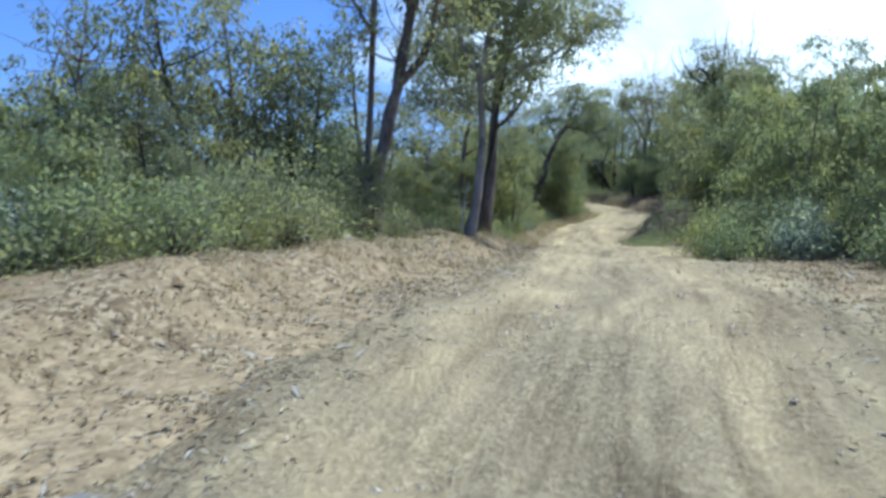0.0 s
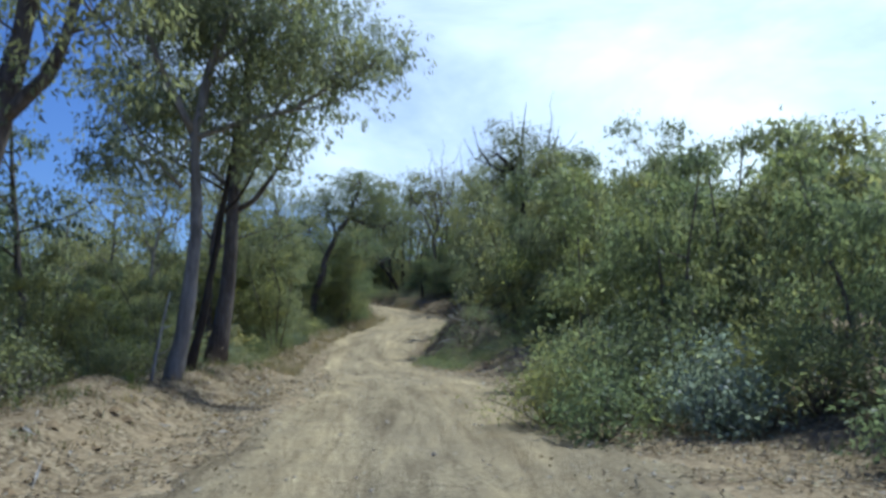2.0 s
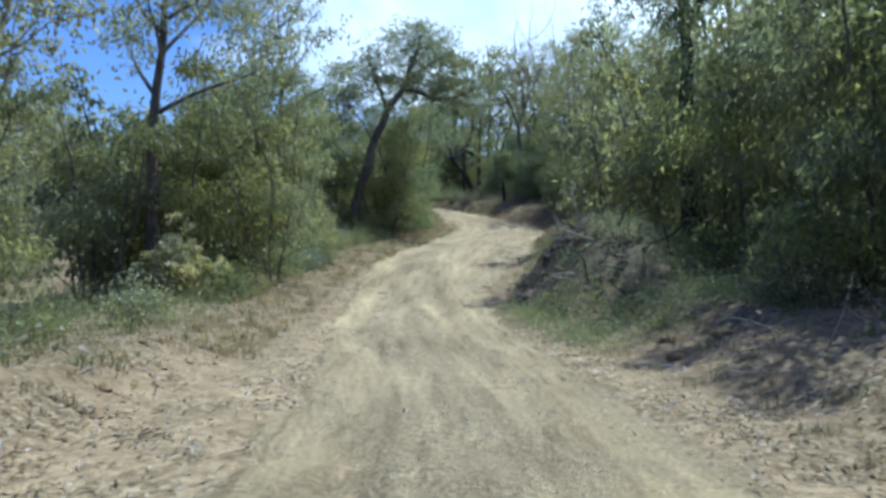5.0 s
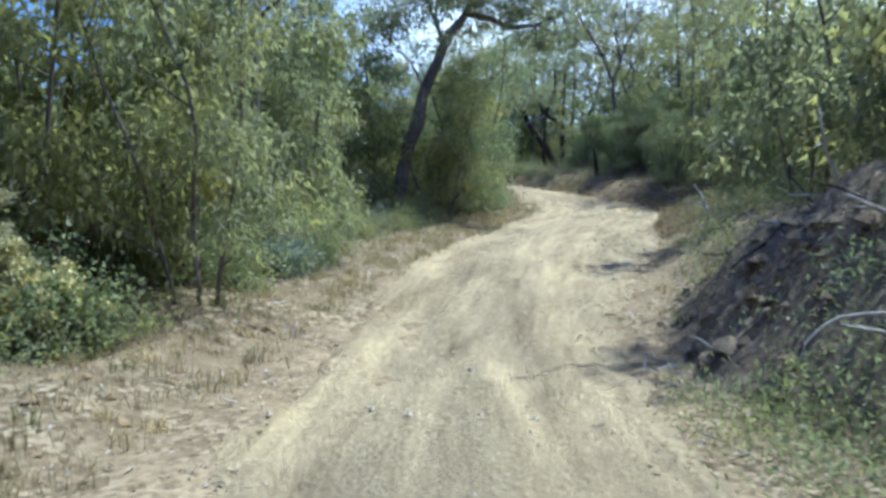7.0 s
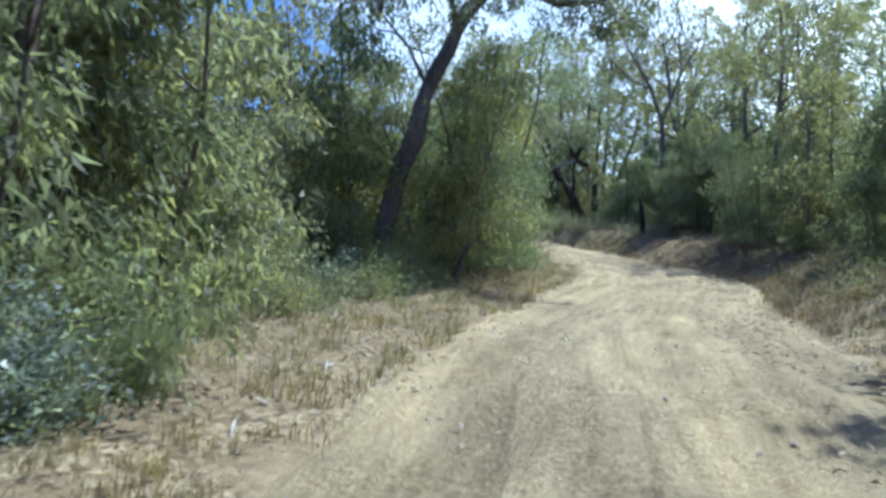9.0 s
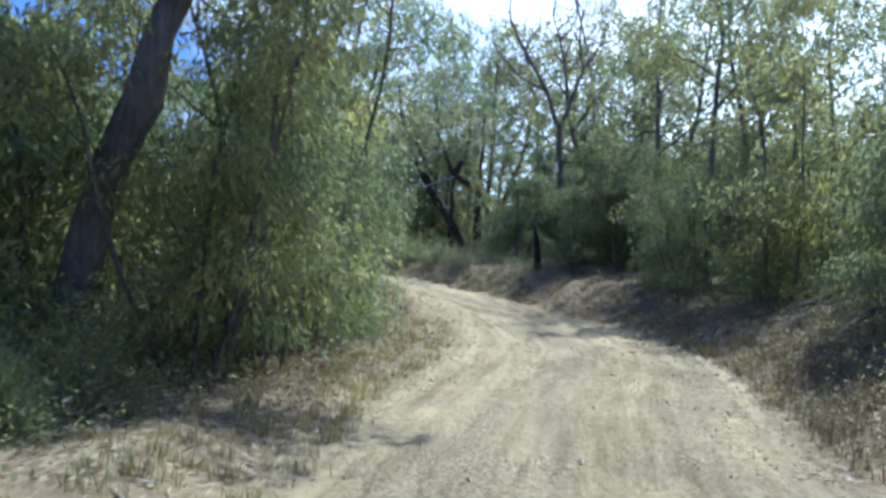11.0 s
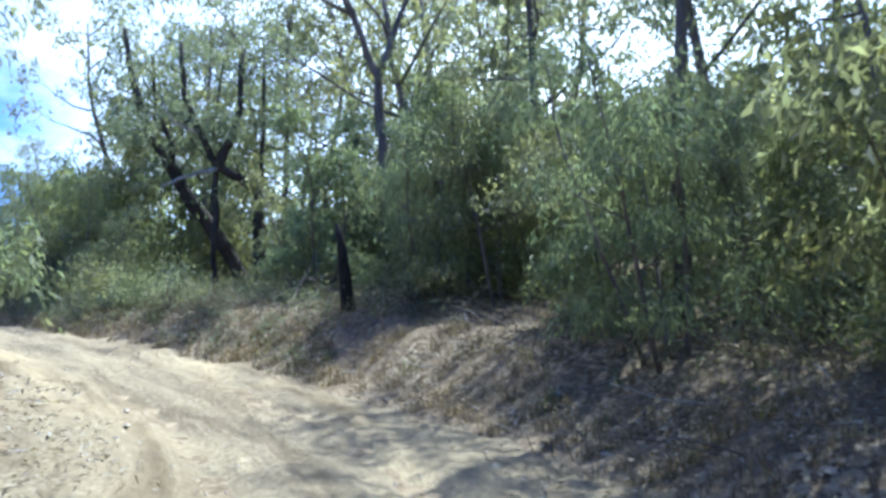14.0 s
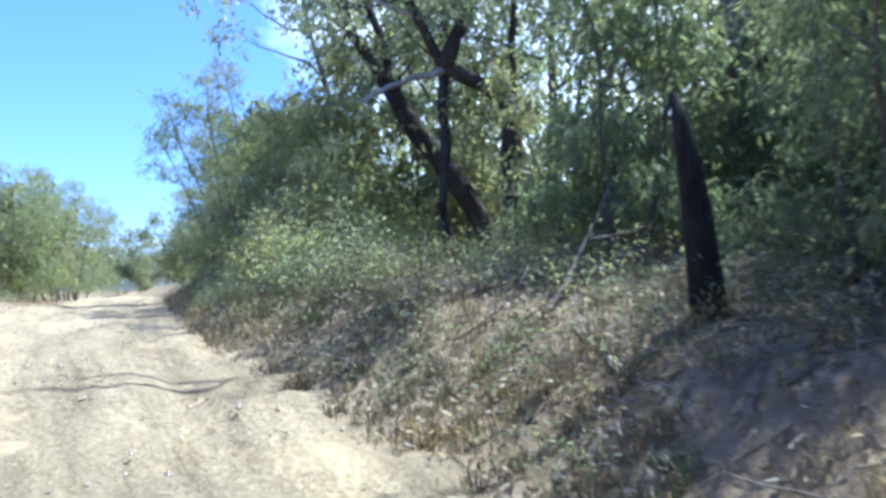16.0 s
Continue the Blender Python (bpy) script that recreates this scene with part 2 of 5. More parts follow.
BROWN_LEAF = leaf_material("brown_leaf", (0.1, 0.065, 0.036), (0.25, 0.165, 0.09), (0.48, 0.4, 0.29), 0.6, 0.12)
DRY_GRASS = leaf_material("dry_grass", (0.20, 0.15, 0.08), (0.33, 0.27, 0.15), (0.45, 0.39, 0.24), 0.6, 0.25)
DEAD_GRASS = leaf_material("dead_grass", (0.1, 0.08, 0.055), (0.17, 0.138, 0.098), (0.26, 0.215, 0.16), 0.7, 0.2)
GREEN_GRASS = leaf_material("green_grass", (0.07, 0.10, 0.03), (0.12, 0.16, 0.05), (0.22, 0.24, 0.09), 0.6, 0.25)
BARK_GREY = bark_material("grey_brown_bark", (0.055, 0.045, 0.038), (0.14, 0.115, 0.095), (0.27, 0.235, 0.20))
BARK_PALE = bark_material("pale_smooth_bark", (0.13, 0.11, 0.09), (0.28, 0.25, 0.21), (0.46, 0.42, 0.36), 3.0)
BARK_DARK = bark_material("dark_rough_bark", (0.02, 0.017, 0.015), (0.05, 0.042, 0.036), (0.11, 0.095, 0.08))
DEAD_WOOD = bark_material("bleached_dead_wood", (0.20, 0.18, 0.16), (0.38, 0.35, 0.31), (0.58, 0.55, 0.50), 6.0)
CHARCOAL = bark_material("charred_wood", (0.008, 0.008, 0.008), (0.022, 0.021, 0.02), (0.06, 0.056, 0.052), 7.0)
STONE = earth_material("field_stone", (0.32, 0.26, 0.19), (0.46, 0.39, 0.30), (0.6, 0.53, 0.44))

# ---------------- ground ----------------
# centre line of the track: x, y and height
TRACK = [(-4.0, -60.0, -2.6), (-1.2, -20.0, -1.5), (-0.2, -6.0, -0.85), (0.1, 0.0, -0.58), (0.8, 4.2, -0.33), (1.9, 8.4, -0.06),
         (3.0, 12.8, -0.03), (4.0, 17.6, -0.03), (5.0, 23.0, -0.09), (5.9, 28.0, -0.24), (6.5, 33.0, -0.50), (6.75, 38.0, -0.67),
         (7.3, 42.0, -0.58), (8.5, 46.5, -0.14), (9.5, 50.5, 0.05), (10.6, 54.2, 0.09), (12.3, 58.2, 0.24), (13.9, 61.5, 0.42),
         (15.0, 65.0, 0.60), (15.4, 69.1, 0.86), (14.2, 73.6, 1.35), (12.1, 78.5, 1.85), (10.0, 85.0, 2.05), (7.7, 93.0, 2.10),
         (4.3, 104.0, 2.1), (-0.5, 116.0, 2.0), (-9.0, 130.0, 1.6), (-34.0, 160.0, 1.0)]


def smooth_line(points, step=0.4):
    p = np.array(points)
    out = []
    for i in range(1, len(p) - 2):
        a, b, c, d = p[i - 1], p[i], p[i + 1], p[i + 2]
        n = max(2, int(np.linalg.norm(c[:2] - b[:2]) / step))
        for u in np.arange(n) / n:
            out.append(0.5 * (2 * b + (c - a) * u + (2 * a - 5 * b + 4 * c - d) * u * u + (3 * b - a - 3 * c + d) * u ** 3))
    return np.array(out)


LINE = smooth_line(TRACK)
TANGENT = np.gradient(LINE[:, :2], axis=0)
TANGENT /= np.linalg.norm(TANGENT, axis=1)[:, None]


def track_at(x, y):
    """Nearest place of the track: its y, its height and the offset to its right."""
    x, y = np.atleast_1d(np.asarray(x, float)), np.atleast_1d(np.asarray(y, float))
    along, height, off = np.empty(len(x)), np.empty(len(x)), np.empty(len(x))
    for a in range(0, len(x), 4000):
        q = np.stack([x[a:a + 4000], y[a:a + 4000]], 1)
        d2 = ((q[:, None] - LINE[None, ::2, :2]) ** 2).sum(-1)
        i = d2.argmin(1) * 2
        v = q - LINE[i, :2]
        t = TANGENT[i]
        along[a:a + 4000], height[a:a + 4000] = LINE[i, 1], LINE[i, 2]
        off[a:a + 4000] = np.sign(v[:, 0] * t[:, 1] - v[:, 1] * t[:, 0]) * np.linalg.norm(v, axis=1)
    return along, height, off


def waves(x, y, size, seed):
    """Cheap smooth unevenness, about -1 to 1."""
    r = np.random.RandomState(seed)
    total = 0
    for k in range(7):
        a, f, ph = r.uniform(0, 2 * np.pi), r.uniform(0.6, 1.9) / size, r.uniform(0, 2 * np.pi)
        total = total + np.sin((x * np.cos(a) + y * np.sin(a)) * 2 * np.pi * f + ph)
    return total / 3.5


def right_edge(s):
    return np.interp(s, [0, 16, 22, 27, 36, 44, 48, 53, 58, 64, 70, 76, 90], [4.6, 4.3, 3.9, 3.3, 2.6, 2.4, 2.8, 3.6, 3.0, 2.7, 2.2, 1.6, 1.6])


def left_edge(s):
    return np.interp(s, [0, 14, 30, 38, 46, 55, 60, 66, 72, 78, 90], [4.6, 4.0, 3.6, 3.0, 2.6, 2.3, 2.7, 3.0, 2.6, 1.9, 2.0])


def bare_right(s):
    return np.interp(s, [0, 13, 22, 30, 42, 47, 50, 54, 58, 65, 70, 75, 80, 110], [2.7, 2.6, 2.1, 1.8, 1.85, 2.1, 2.8, 3.2, 2.6, 2.4, 1.85, 1.7, 1.3, 1.3])


def bare_left(s):
    return np.interp(s, [0, 13, 22, 30, 42, 47, 53, 58, 61, 67, 71, 76, 80, 110], [2.7, 2.6, 1.9, 1.5, 1.45, 1.8, 1.75, 2.05, 2.4, 2.7, 2.4, 1.6, 1.3, 1.3])


def rise(v, lo, hi):
    u = np.clip((v - lo) / (hi - lo), 0, 1)
    return u * u * (3 - 2 * u)


def ground_z(x, y):
    x, y = np.atleast_1d(np.asarray(x, float)), np.atleast_1d(np.asarray(y, float))
    s, z, d = track_at(x, y)
    r, l = d - right_edge(s), -d - left_edge(s)
    bank = np.interp(s, [0, 18, 28, 36, 48, 54, 64, 72, 75, 80, 100], [0.25, 0.35, 0.5, 0.6, 0.8, 0.45, 0.55, 0.75, 0.6, 0.45, 0.6])
    lift = bank * rise(r, 0, np.interp(s, [70, 76], [2.2, 1.2])) + np.clip(r, 0, 30) * np.interp(s, [0, 40, 60, 74, 84, 96, 110], [0.07, 0.09, 0.12, 0.12, 0.07, 0.04, 0.0])
    berm = np.interp(s, [0, 6, 14, 30, 40, 48, 60], [0.45, 0.6, 0.55, 0.42, 0.3, 0.12, 0.1])
    fall = np.interp(s, [0, 30, 50, 66, 80, 100], [0.16, 0.15, 0.08, 0.0, -0.02, 0.0])
    lift = lift + berm * rise(l, -0.6, 0.7) - np.clip(l - 1.2, 0, 60) * fall
    lift = lift + np.interp(s, [60, 70, 84, 92], [0, 0.3, 0.3, 0.0]) * rise(-d, 0.2, 2.6)
    wild = np.clip(np.maximum(r, l) / 2 + 0.5, 0, 1)
    lift = lift + waves(x, y, 3.2, 3) * 0.09 * wild + waves(x, y, 11.0, 4) * 0.22 * np.clip(np.maximum(r, l) / 8, 0, 1)
    lift = lift + waves(x, y, 0.9, 5) * (0.012 + 0.02 * wild)
    return z + lift


def ground_at(x, y):
    return float(ground_z(x, y)[0])


def mesh_object(name, verts, faces, mat, parent=None, smooth=True):
    me = bpy.data.meshes.new(name)
    me.from_pydata([tuple(v) for v in verts] if not isinstance(verts, np.ndarray) else verts.tolist(), [], faces if isinstance(faces, list) else faces.tolist())
    me.materials.append(mat)
    if smooth:
        me.polygons.foreach_set("use_smooth", np.ones(len(me.polygons), bool))
    me.update()
    ob = new(name, me)
    if parent is not None:
        ob.parent = parent
    return ob


def spread(lo, hi, step, far, grow=1.22):
    inner = np.arange(lo, hi + step / 2, step)
    out, s, v = [], step, 0.0
    while v < far:
        s *= grow
        v += s
        out.append(v)
    return np.r_[[lo - v for v in out][::-1], inner, [hi + v for v in out]]


gx, gy = spread(-8, 26, 0.33, 2600), spread(-4, 100, 0.36, 2600)
GX, GY = np.meshgrid(gx, gy)
GZ = ground_z(GX.ravel(), GY.ravel())
s0, _, d0 = track_at(GX.ravel(), GY.ravel())
half0 = np.where(d0 > 0, bare_right(s0), bare_left(s0))
GZ = GZ - 0.09 * rise(half0 + 0.25 - np.abs(d0), 0, 0.4) * ((s0 > -20) & (s0 < 115))
# far land evens out
far = np.clip((np.hypot(GX.ravel() - 8, GY.ravel() - 45) - 110) / 300, 0, 1)
GZ = GZ * (1 - far) + far * (-5.0 + 5 * waves(GX.ravel(), GY.ravel(), 900.0, 9))
nx, ny = len(gx), len(gy)
idx = np.arange(nx * ny).reshape(ny, nx)
quads = np.stack([idx[:-1, :-1], idx[:-1, 1:], idx[1:, 1:], idx[1:, :-1]], -1).reshape(-1, 4)
ground = mesh_object("ground", np.stack([GX.ravel(), GY.ravel(), GZ], 1), quads, EARTH)
worn = ground.data.attributes.new("worn", "FLOAT", "POINT")
side0 = np.where(d0 > 0, d0 - right_edge(s0), -d0 - left_edge(s0))
side0 = side0 + np.where(d0 < 0, np.interp(s0, [28, 40, 64, 74], [0, 1.3, 1.3, 0.6]), np.interp(s0, [28, 40, 64, 74], [0, 0.5, 0.6, 0.6]))
worn.data.foreach_set("value", 1 - rise(side0 + 0.5 * waves(GX.ravel(), GY.ravel(), 1.3, 21), -1.2, 1.6))
tagged(ground, "dry brown bushland ground strewn with leaf litter", "ground", kind="structure")

# the worn track: a strip with wheel hollows, its edges sinking raggedly into the soil
keep = (LINE[:, 1] > -15) & (LINE[:, 1] < 122)
LN, TN = LINE[keep][::1], TANGENT[keep][::1]
across = np.linspace(-4.2, 4.2, 67)
RX = LN[:, None, 0] + across[None] * TN[:, None, 1]
RY = LN[:, None, 1] - across[None] * TN[:, None, 0]
RZ = ground_z(RX.ravel(), RY.ravel()).reshape(RX.shape)
wheelings = np.exp(-((across - 0.78) / 0.26) ** 2) + np.exp(-((across + 0.78) / 0.26) ** 2)
RZ -= 0.075 * wheelings[None] * (0.7 + 0.5 * waves(RX, RY, 5.0, 12))
RZ += 0.026 * waves(RX, RY, 0.45, 13) + 0.034 * waves(RX, RY, 1.3, 14)
half = np.where(across[None] > 0, bare_right(LN[:, 1])[:, None], bare_left(LN[:, 1])[:, None])
ragged = half + 0.2 * waves(RX, RY, 2.0, 15) + 0.12 * waves(RX, RY, 0.5, 16)
RZ += 0.012 - 0.2 * rise(np.abs(across)[None] - ragged, 0, 0.6)
m_, n_ = RX.shape
idx = np.arange(m_ * n_).reshape(m_, n_)
quads = np.stack([idx[:-1, :-1], idx[:-1, 1:], idx[1:, 1:], idx[1:, :-1]], -1).reshape(-1, 4)
road = mesh_object("road", np.stack([RX.ravel(), RY.ravel(), RZ.ravel()], 1), quads, ROAD)
uvs = road.data.uv_layers.new(name="across")
vi = np.empty(len(road.data.loops), int)
road.data.loops.foreach_get("vertex_index", vi)
uvs.data.foreach_set("uv", np.stack([across[vi % n_] / 7.2 + 0.5, (vi // n_) * 0.1], 1).ravel())
tagged(road, "pale clay and gravel bush track with wheel ruts", "dirt road", kind="structure")


# ---------------- plant building ----------------
def tube(path, radii, sides, verts, faces):
    """Adds a bent tapering limb to the lists."""
    path = np.asarray(path, float)
    base = len(verts)
    n = len(path)
    t = np.gradient(path, axis=0)
    t /= np.linalg.norm(t, axis=1)[:, None] + 1e-9
    ref = np.array((1.0, 0.2, 0.1)) if abs(t[0, 2]) > 0.6 else np.array((0.1, 0.2, 1.0))
    u = np.cross(t, ref)
    u /= np.linalg.norm(u, axis=1)[:, None] + 1e-9
    w = np.cross(t, u)
    ang = np.arange(sides) * 2 * np.pi / sides
    rings = path[:, None] + np.asarray(radii)[:, None, None] * (np.cos(ang)[None, :, None] * u[:, None] + np.sin(ang)[None, :, None] * w[:, None])
    verts.extend(rings.reshape(-1, 3).tolist())
    for i in range(n - 1):
        for k in range(sides):
            a, b = base + i * sides + k, base + i * sides + (k + 1) % sides
            faces.append((a, b, b + sides, a + sides))
    faces.append(tuple(base + (n - 1) * sides + k for k in range(sides)))
    faces.append(tuple(base + k for k in reversed(range(sides))))


def unit(v):
    v = np.asarray(v, float)
    return v / (np.linalg.norm(v) + 1e-9)


def limb_path(rng, start, way, length, bend, lift, n=6):
    p, d = np.array(start, float), unit(way)
    out = [p.copy()]
    for i in range(n):
        d = unit(d + rng.normal(0, bend, 3) + np.array((0, 0, lift)))
        p = p + d * length / n
        out.append(p.copy())
    return np.array(out), d


def leaf_cloud(rng, centres, per, spread_by, length, width, droop=0.7, flat=0.7):
    """Narrow leaves strewn about the given places."""
    c = np.repeat(np.asarray(centres, float), per, axis=0)
    off = rng.normal(0, 1, (len(c), 3)) * spread_by
    off[:, 2] *= flat
    return leaves_at(rng, c + off, unit_rows(off), length, width, droop)


def leaves_at(rng, p, outward, length, width, droop):
    n = len(p)
    a = rng.normal(0, 1, (n, 3)) * 0.6 + outward * 0.4
    a[:, 2] -= droop
    a = unit_rows(a)
    side = unit_rows(np.cross(a, rng.normal(0, 1, (n, 3)) + outward * 0.5))
    up = np.cross(side, a)
    ln = length * rng.uniform(0.6, 1.3, n)[:, None]
    wd = width * rng.uniform(0.7, 1.25, n)[:, None]
    v = np.stack([p, p + a * ln * 0.45 + side * wd, p + a * ln + up * wd * 0.4], 1)
    return v.reshape(-1, 3), np.arange(n * 3).reshape(-1, 3)


def billows(rng, lobes, count, length, width, droop=1.25, each=7, under=-0.45):
    """Foliage in rounded billows (centre, radius): sprigs over each one's outside and top, every sprig a handful of hanging leaves."""
    size = np.array([r for c, r in lobes]) ** 2
    share = np.maximum(3, count / each * size / size.sum()).astype(int)
    P, N = [], []
    for (c, r), k in zip(lobes, share):
        d = unit_rows(rng.normal(0, 1, (k * 2, 3)))
        d = d[d[:, 2] > under][:k]
        wave = np.sin(d[:, 0] * 5.1 + c[0] * 5) * np.cos(d[:, 1] * 4.7 + c[2] * 4) + 0.6 * np.sin(d[:, 2] * 6 + d[:, 0] * 3 + c[1] * 7)
        d, wave = d[wave > -0.62], wave[wave > -0.62]
        lump = 1 + 0.26 * wave
        q = r * (np.where(rng.uniform(size=len(d)) < 0.16, rng.uniform(0.9, 1.45, len(d)), rng.uniform(0.2, 1.1, len(d)) ** 0.6) * lump)[:, None]
        P.append(np.asarray(c) + d * q * np.array((1, 1, 0.85)))
        N.append(d)
    P, N = np.repeat(np.concatenate(P), each, axis=0), np.repeat(np.concatenate(N), each, axis=0)
    return leaves_at(rng, P + rng.normal(0, 1, P.shape) * length * 0.5, N, length, width, droop)


def unit_rows(a):
    return a / (np.linalg.norm(a, axis=1)[:, None] + 1e-9)


def thing(name, label, category, group=""):
    e = new(name)
    e.empty_display_size = 0.3
    return tagged(e, label, category, group)


def part(name, verts, faces, mat, parent, label="", smooth=True):
    ob = mesh_object(name, verts, faces, mat, parent, smooth)
    if label:
        ob["label"] = label
    return ob


def crown_twigs(rng, start, lobe, thick, TV, TF, count=3):
    """Thin twigs from a limb's end out through a billow."""
    c, r = lobe
    for _ in range(count):
        end = np.asarray(c) + unit(rng.normal(0, 1, 3) + np.array((0, 0, 0.3))) * r * 0.85
        mid = (np.asarray(start) + end) / 2 + rng.normal(0, r * 0.14, 3)
        tube([start, mid, end], [thick, thick * 0.6, 0.003], 3, TV, TF)


def build_tree(name, label, seed, height, girth, bark, leaf, lean=(0, 0), crown_from=0.35, limbs=9, reach=0.32, per=34,
               leaf_size=(0.15, 0.05), wiggle=0.07, dead_twigs=0, group="woodland gums", category="tree", lift=0.10, limb_bark=None, puff=0.36):
    """A gum tree: a bending tapered trunk, limbs that fork, twigs, and hanging foliage in billows round the limbs' ends."""
    rng = np.random.RandomState(seed)
    tree = thing(name, label, category, group)
    lobes = []
    trunk, way = limb_path(rng, (0, 0, -0.25), (lean[0], lean[1], 1), height, wiggle, 0.03, 10)
    r = girth * (1 - 0.82 * np.linspace(0, 1, 11) ** 1.1)
    r[0] *= 1.5
    r[1] *= 1.12
    V, F = [], []
    tube(trunk, r, 9, V, F)
    part("trunk", V, F, bark, tree)
    for i in range(limbs):
        f = crown_from + (1 - crown_from) * (i + rng.uniform(0.2, 0.8)) / limbs
        k = f * 10
        a = int(min(9, k))
        start = trunk[a] * (1 - (k - a)) + trunk[a + 1] * (k - a)
        az = i * 2.4 + rng.uniform(-0.5, 0.5)
        out = np.array((math.cos(az), math.sin(az), 0))
        ln = height * reach * (1.15 - 0.65 * (f - crown_from) / (1 - crown_from)) * rng.uniform(0.75, 1.25)
        lp, lw = limb_path(rng, start, out + np.array((0, 0, rng.uniform(0.35, 0.9))), ln, 0.16, lift, 6)
        lr = girth * 0.42 * (1.1 - 0.6 * f)
        V, F = [], []
        tube(lp, lr * (1 - 0.8 * np.linspace(0, 1, 7)), 6, V, F)
        limb = part("limb", V, F, limb_bark or bark, tree)
        TV, TF = [], []
        for j in range(3):
            b = (6, 5, 3)[j]
            sp, sw = limb_path(rng, lp[b], rng.normal(0, 0.7, 3) + out * 0.5 + np.array((0, 0, 0.45)), ln * rng.uniform(0.22, 0.45), 0.2, lift * 0.6, 4)
            tube(sp, lr * 0.3 * (1 - 0.8 * np.linspace(0, 1, 5)), 4, TV, TF)
            lobe = (sp[4], ln * puff * rng.uniform(0.6, 1.1))
            lobes.append(lobe)
            crown_twigs(rng, sp[3], lobe, lr * 0.14, TV, TF, 1 if leaf_size[0] > 0.2 else 3)
        tagged(part("twig_spray", TV, TF, limb_bark or bark, limb), kind="stuff")
    TV, TF = [], []
    for i in range(dead_twigs):
        sp, sw = limb_path(rng, trunk[rng.randint(7, 11)], rng.normal(0, 0.7, 3) + np.array((0, 0, 0.9)), height * rng.uniform(0.2, 0.4), 0.25, 0.05, 6)
        tube(sp, girth * 0.27 * (1 - 0.85 * np.linspace(0, 1, 7)), 4, TV, TF)
    if dead_twigs:
        tagged(part("deadwood", TV, TF, limb_bark or bark, tree), kind="stuff")
    if per:
        v, f = billows(rng, lobes, per * limbs * 18, *leaf_size)
        tagged(part("crown", v, f, leaf, tree, smooth=False), kind="stuff")
    return tree


def build_sapling(name, label, seed, height, leaf, bark=None, stems=3, width=0.22, count=8000, low=0.06, leaf_size=(0.15, 0.05), lobes_=18, category="tree", group="roadside thicket"):
    """A young gum: a few thin stems, side branches, and billows of hanging leaves almost to the ground."""
    rng = np.random.RandomState(seed)
    plant = thing(name, label, category, group)
    lobes = []
    for s in range(stems):
        a = s * 6.28 / stems + rng.uniform(-0.6, 0.6)
        h = height * rng.uniform(0.68, 0.92) if s else height
        sp, w = limb_path(rng, (0.22 * math.cos(a), 0.22 * math.sin(a), -0.15), (0.17 * math.cos(a), 0.17 * math.sin(a), 1), h, 0.075, 0.03, 9)
        V, F = [], []
        tube(sp, height * 0.006 * (1 - 0.8 * np.linspace(0, 1, 10)) + 0.006, 6, V, F)
        stem = part("stem", V, F, bark or BARK_GREY, plant)
        TV, TF = [], []
        n = max(2, int(lobes_ / stems))
        for i in range(n):
            f = low + (0.97 - low) * (i + rng.uniform(0.0, 0.9)) / n
            k = f * 9
            b = int(min(8, k))
            st = sp[b] * (1 - (k - b)) + sp[b + 1] * (k - b)
            az = a + i * 2.1 + rng.uniform(-0.7, 0.7)
            girdle = 0.3 + 0.8 * math.sin(math.pi * min(1, f * 0.7 + 0.34))
            ln = height * width * girdle * rng.uniform(0.35, 1.0)
            lp, lw = limb_path(rng, st, (math.cos(az), math.sin(az), 0.65), ln, 0.14, 0.0, 4)
            tube(lp, 0.012 * (1 - 0.7 * np.linspace(0, 1, 5)) + 0.003, 4, TV, TF)
            lobe = (lp[4], height * 0.115 * (0.5 + 0.5 * girdle) * rng.uniform(0.65, 1.25))
            lobes.append(lobe)
            crown_twigs(rng, lp[3], lobe, 0.006, TV, TF, 1 if leaf_size[0] > 0.2 else 3)
        lobes.append((sp[9] - np.array((0, 0, 0.2)), height * 0.07))
        tagged(part("twig_spray", TV, TF, bark or BARK_GREY, stem), kind="stuff")
    v, f = billows(rng, lobes, count, *leaf_size)
    tagged(part("crown", v, f, leaf, plant, smooth=False), kind="stuff")
    return plant


def build_shrub(name, label, seed, height, radius, leaf, per=30, leaf_size=(0.09, 0.035), clumps=90, droop=0.0, flowers=0, category="shrub", group=""):
    rng = np.random.RandomState(seed)
    plant = thing(name, label, category, group)
    V, F, tips = [], [], []
    for i in range(clumps):
        az, el = rng.uniform(0, 6.28), math.asin(rng.uniform(0.02, 1))
        k = rng.uniform(0.55, 1.0)
        lump = 0.8 + 0.3 * math.sin(3 * az + seed) * math.cos(2 * el)
        end = np.array((math.cos(az) * math.cos(el) * radius * k * lump, math.sin(az) * math.cos(el) * radius * k * lump, math.sin(el) * height * k * lump + 0.08))
        tips.append(end)
        if i % 3 == 0:
            mid = end * 0.5 + rng.normal(0, 0.06, 3)
            tube([(0, 0, -0.08), mid, end], [0.02, 0.012, 0.004], 4, V, F)
    tagged(part("branchwork", V, F, BARK_GREY, plant), kind="stuff")
    v, f = leaf_cloud(rng, np.array(tips), per, radius * 0.17, *leaf_size, droop=droop)
    v[:, 2] = np.maximum(v[:, 2], 0.0)
    tagged(part("crown", v, f, leaf, plant, smooth=False), kind="stuff")
    if flowers:
        t = np.array(tips)
        t = t[t[:, 2] > height * 0.3]
        pick = t[rng.randint(0, len(t), flowers)] * 1.06 + rng.normal(0, radius * 0.07, (flowers, 3))
        v, f = leaf_cloud(rng, pick, 34, 0.042, 0.055, 0.05, droop=-0.6)
        tagged(part("blossom", v, f, FLOWER, plant, "clusters of small cream flowers", smooth=False), kind="stuff")
    return plant


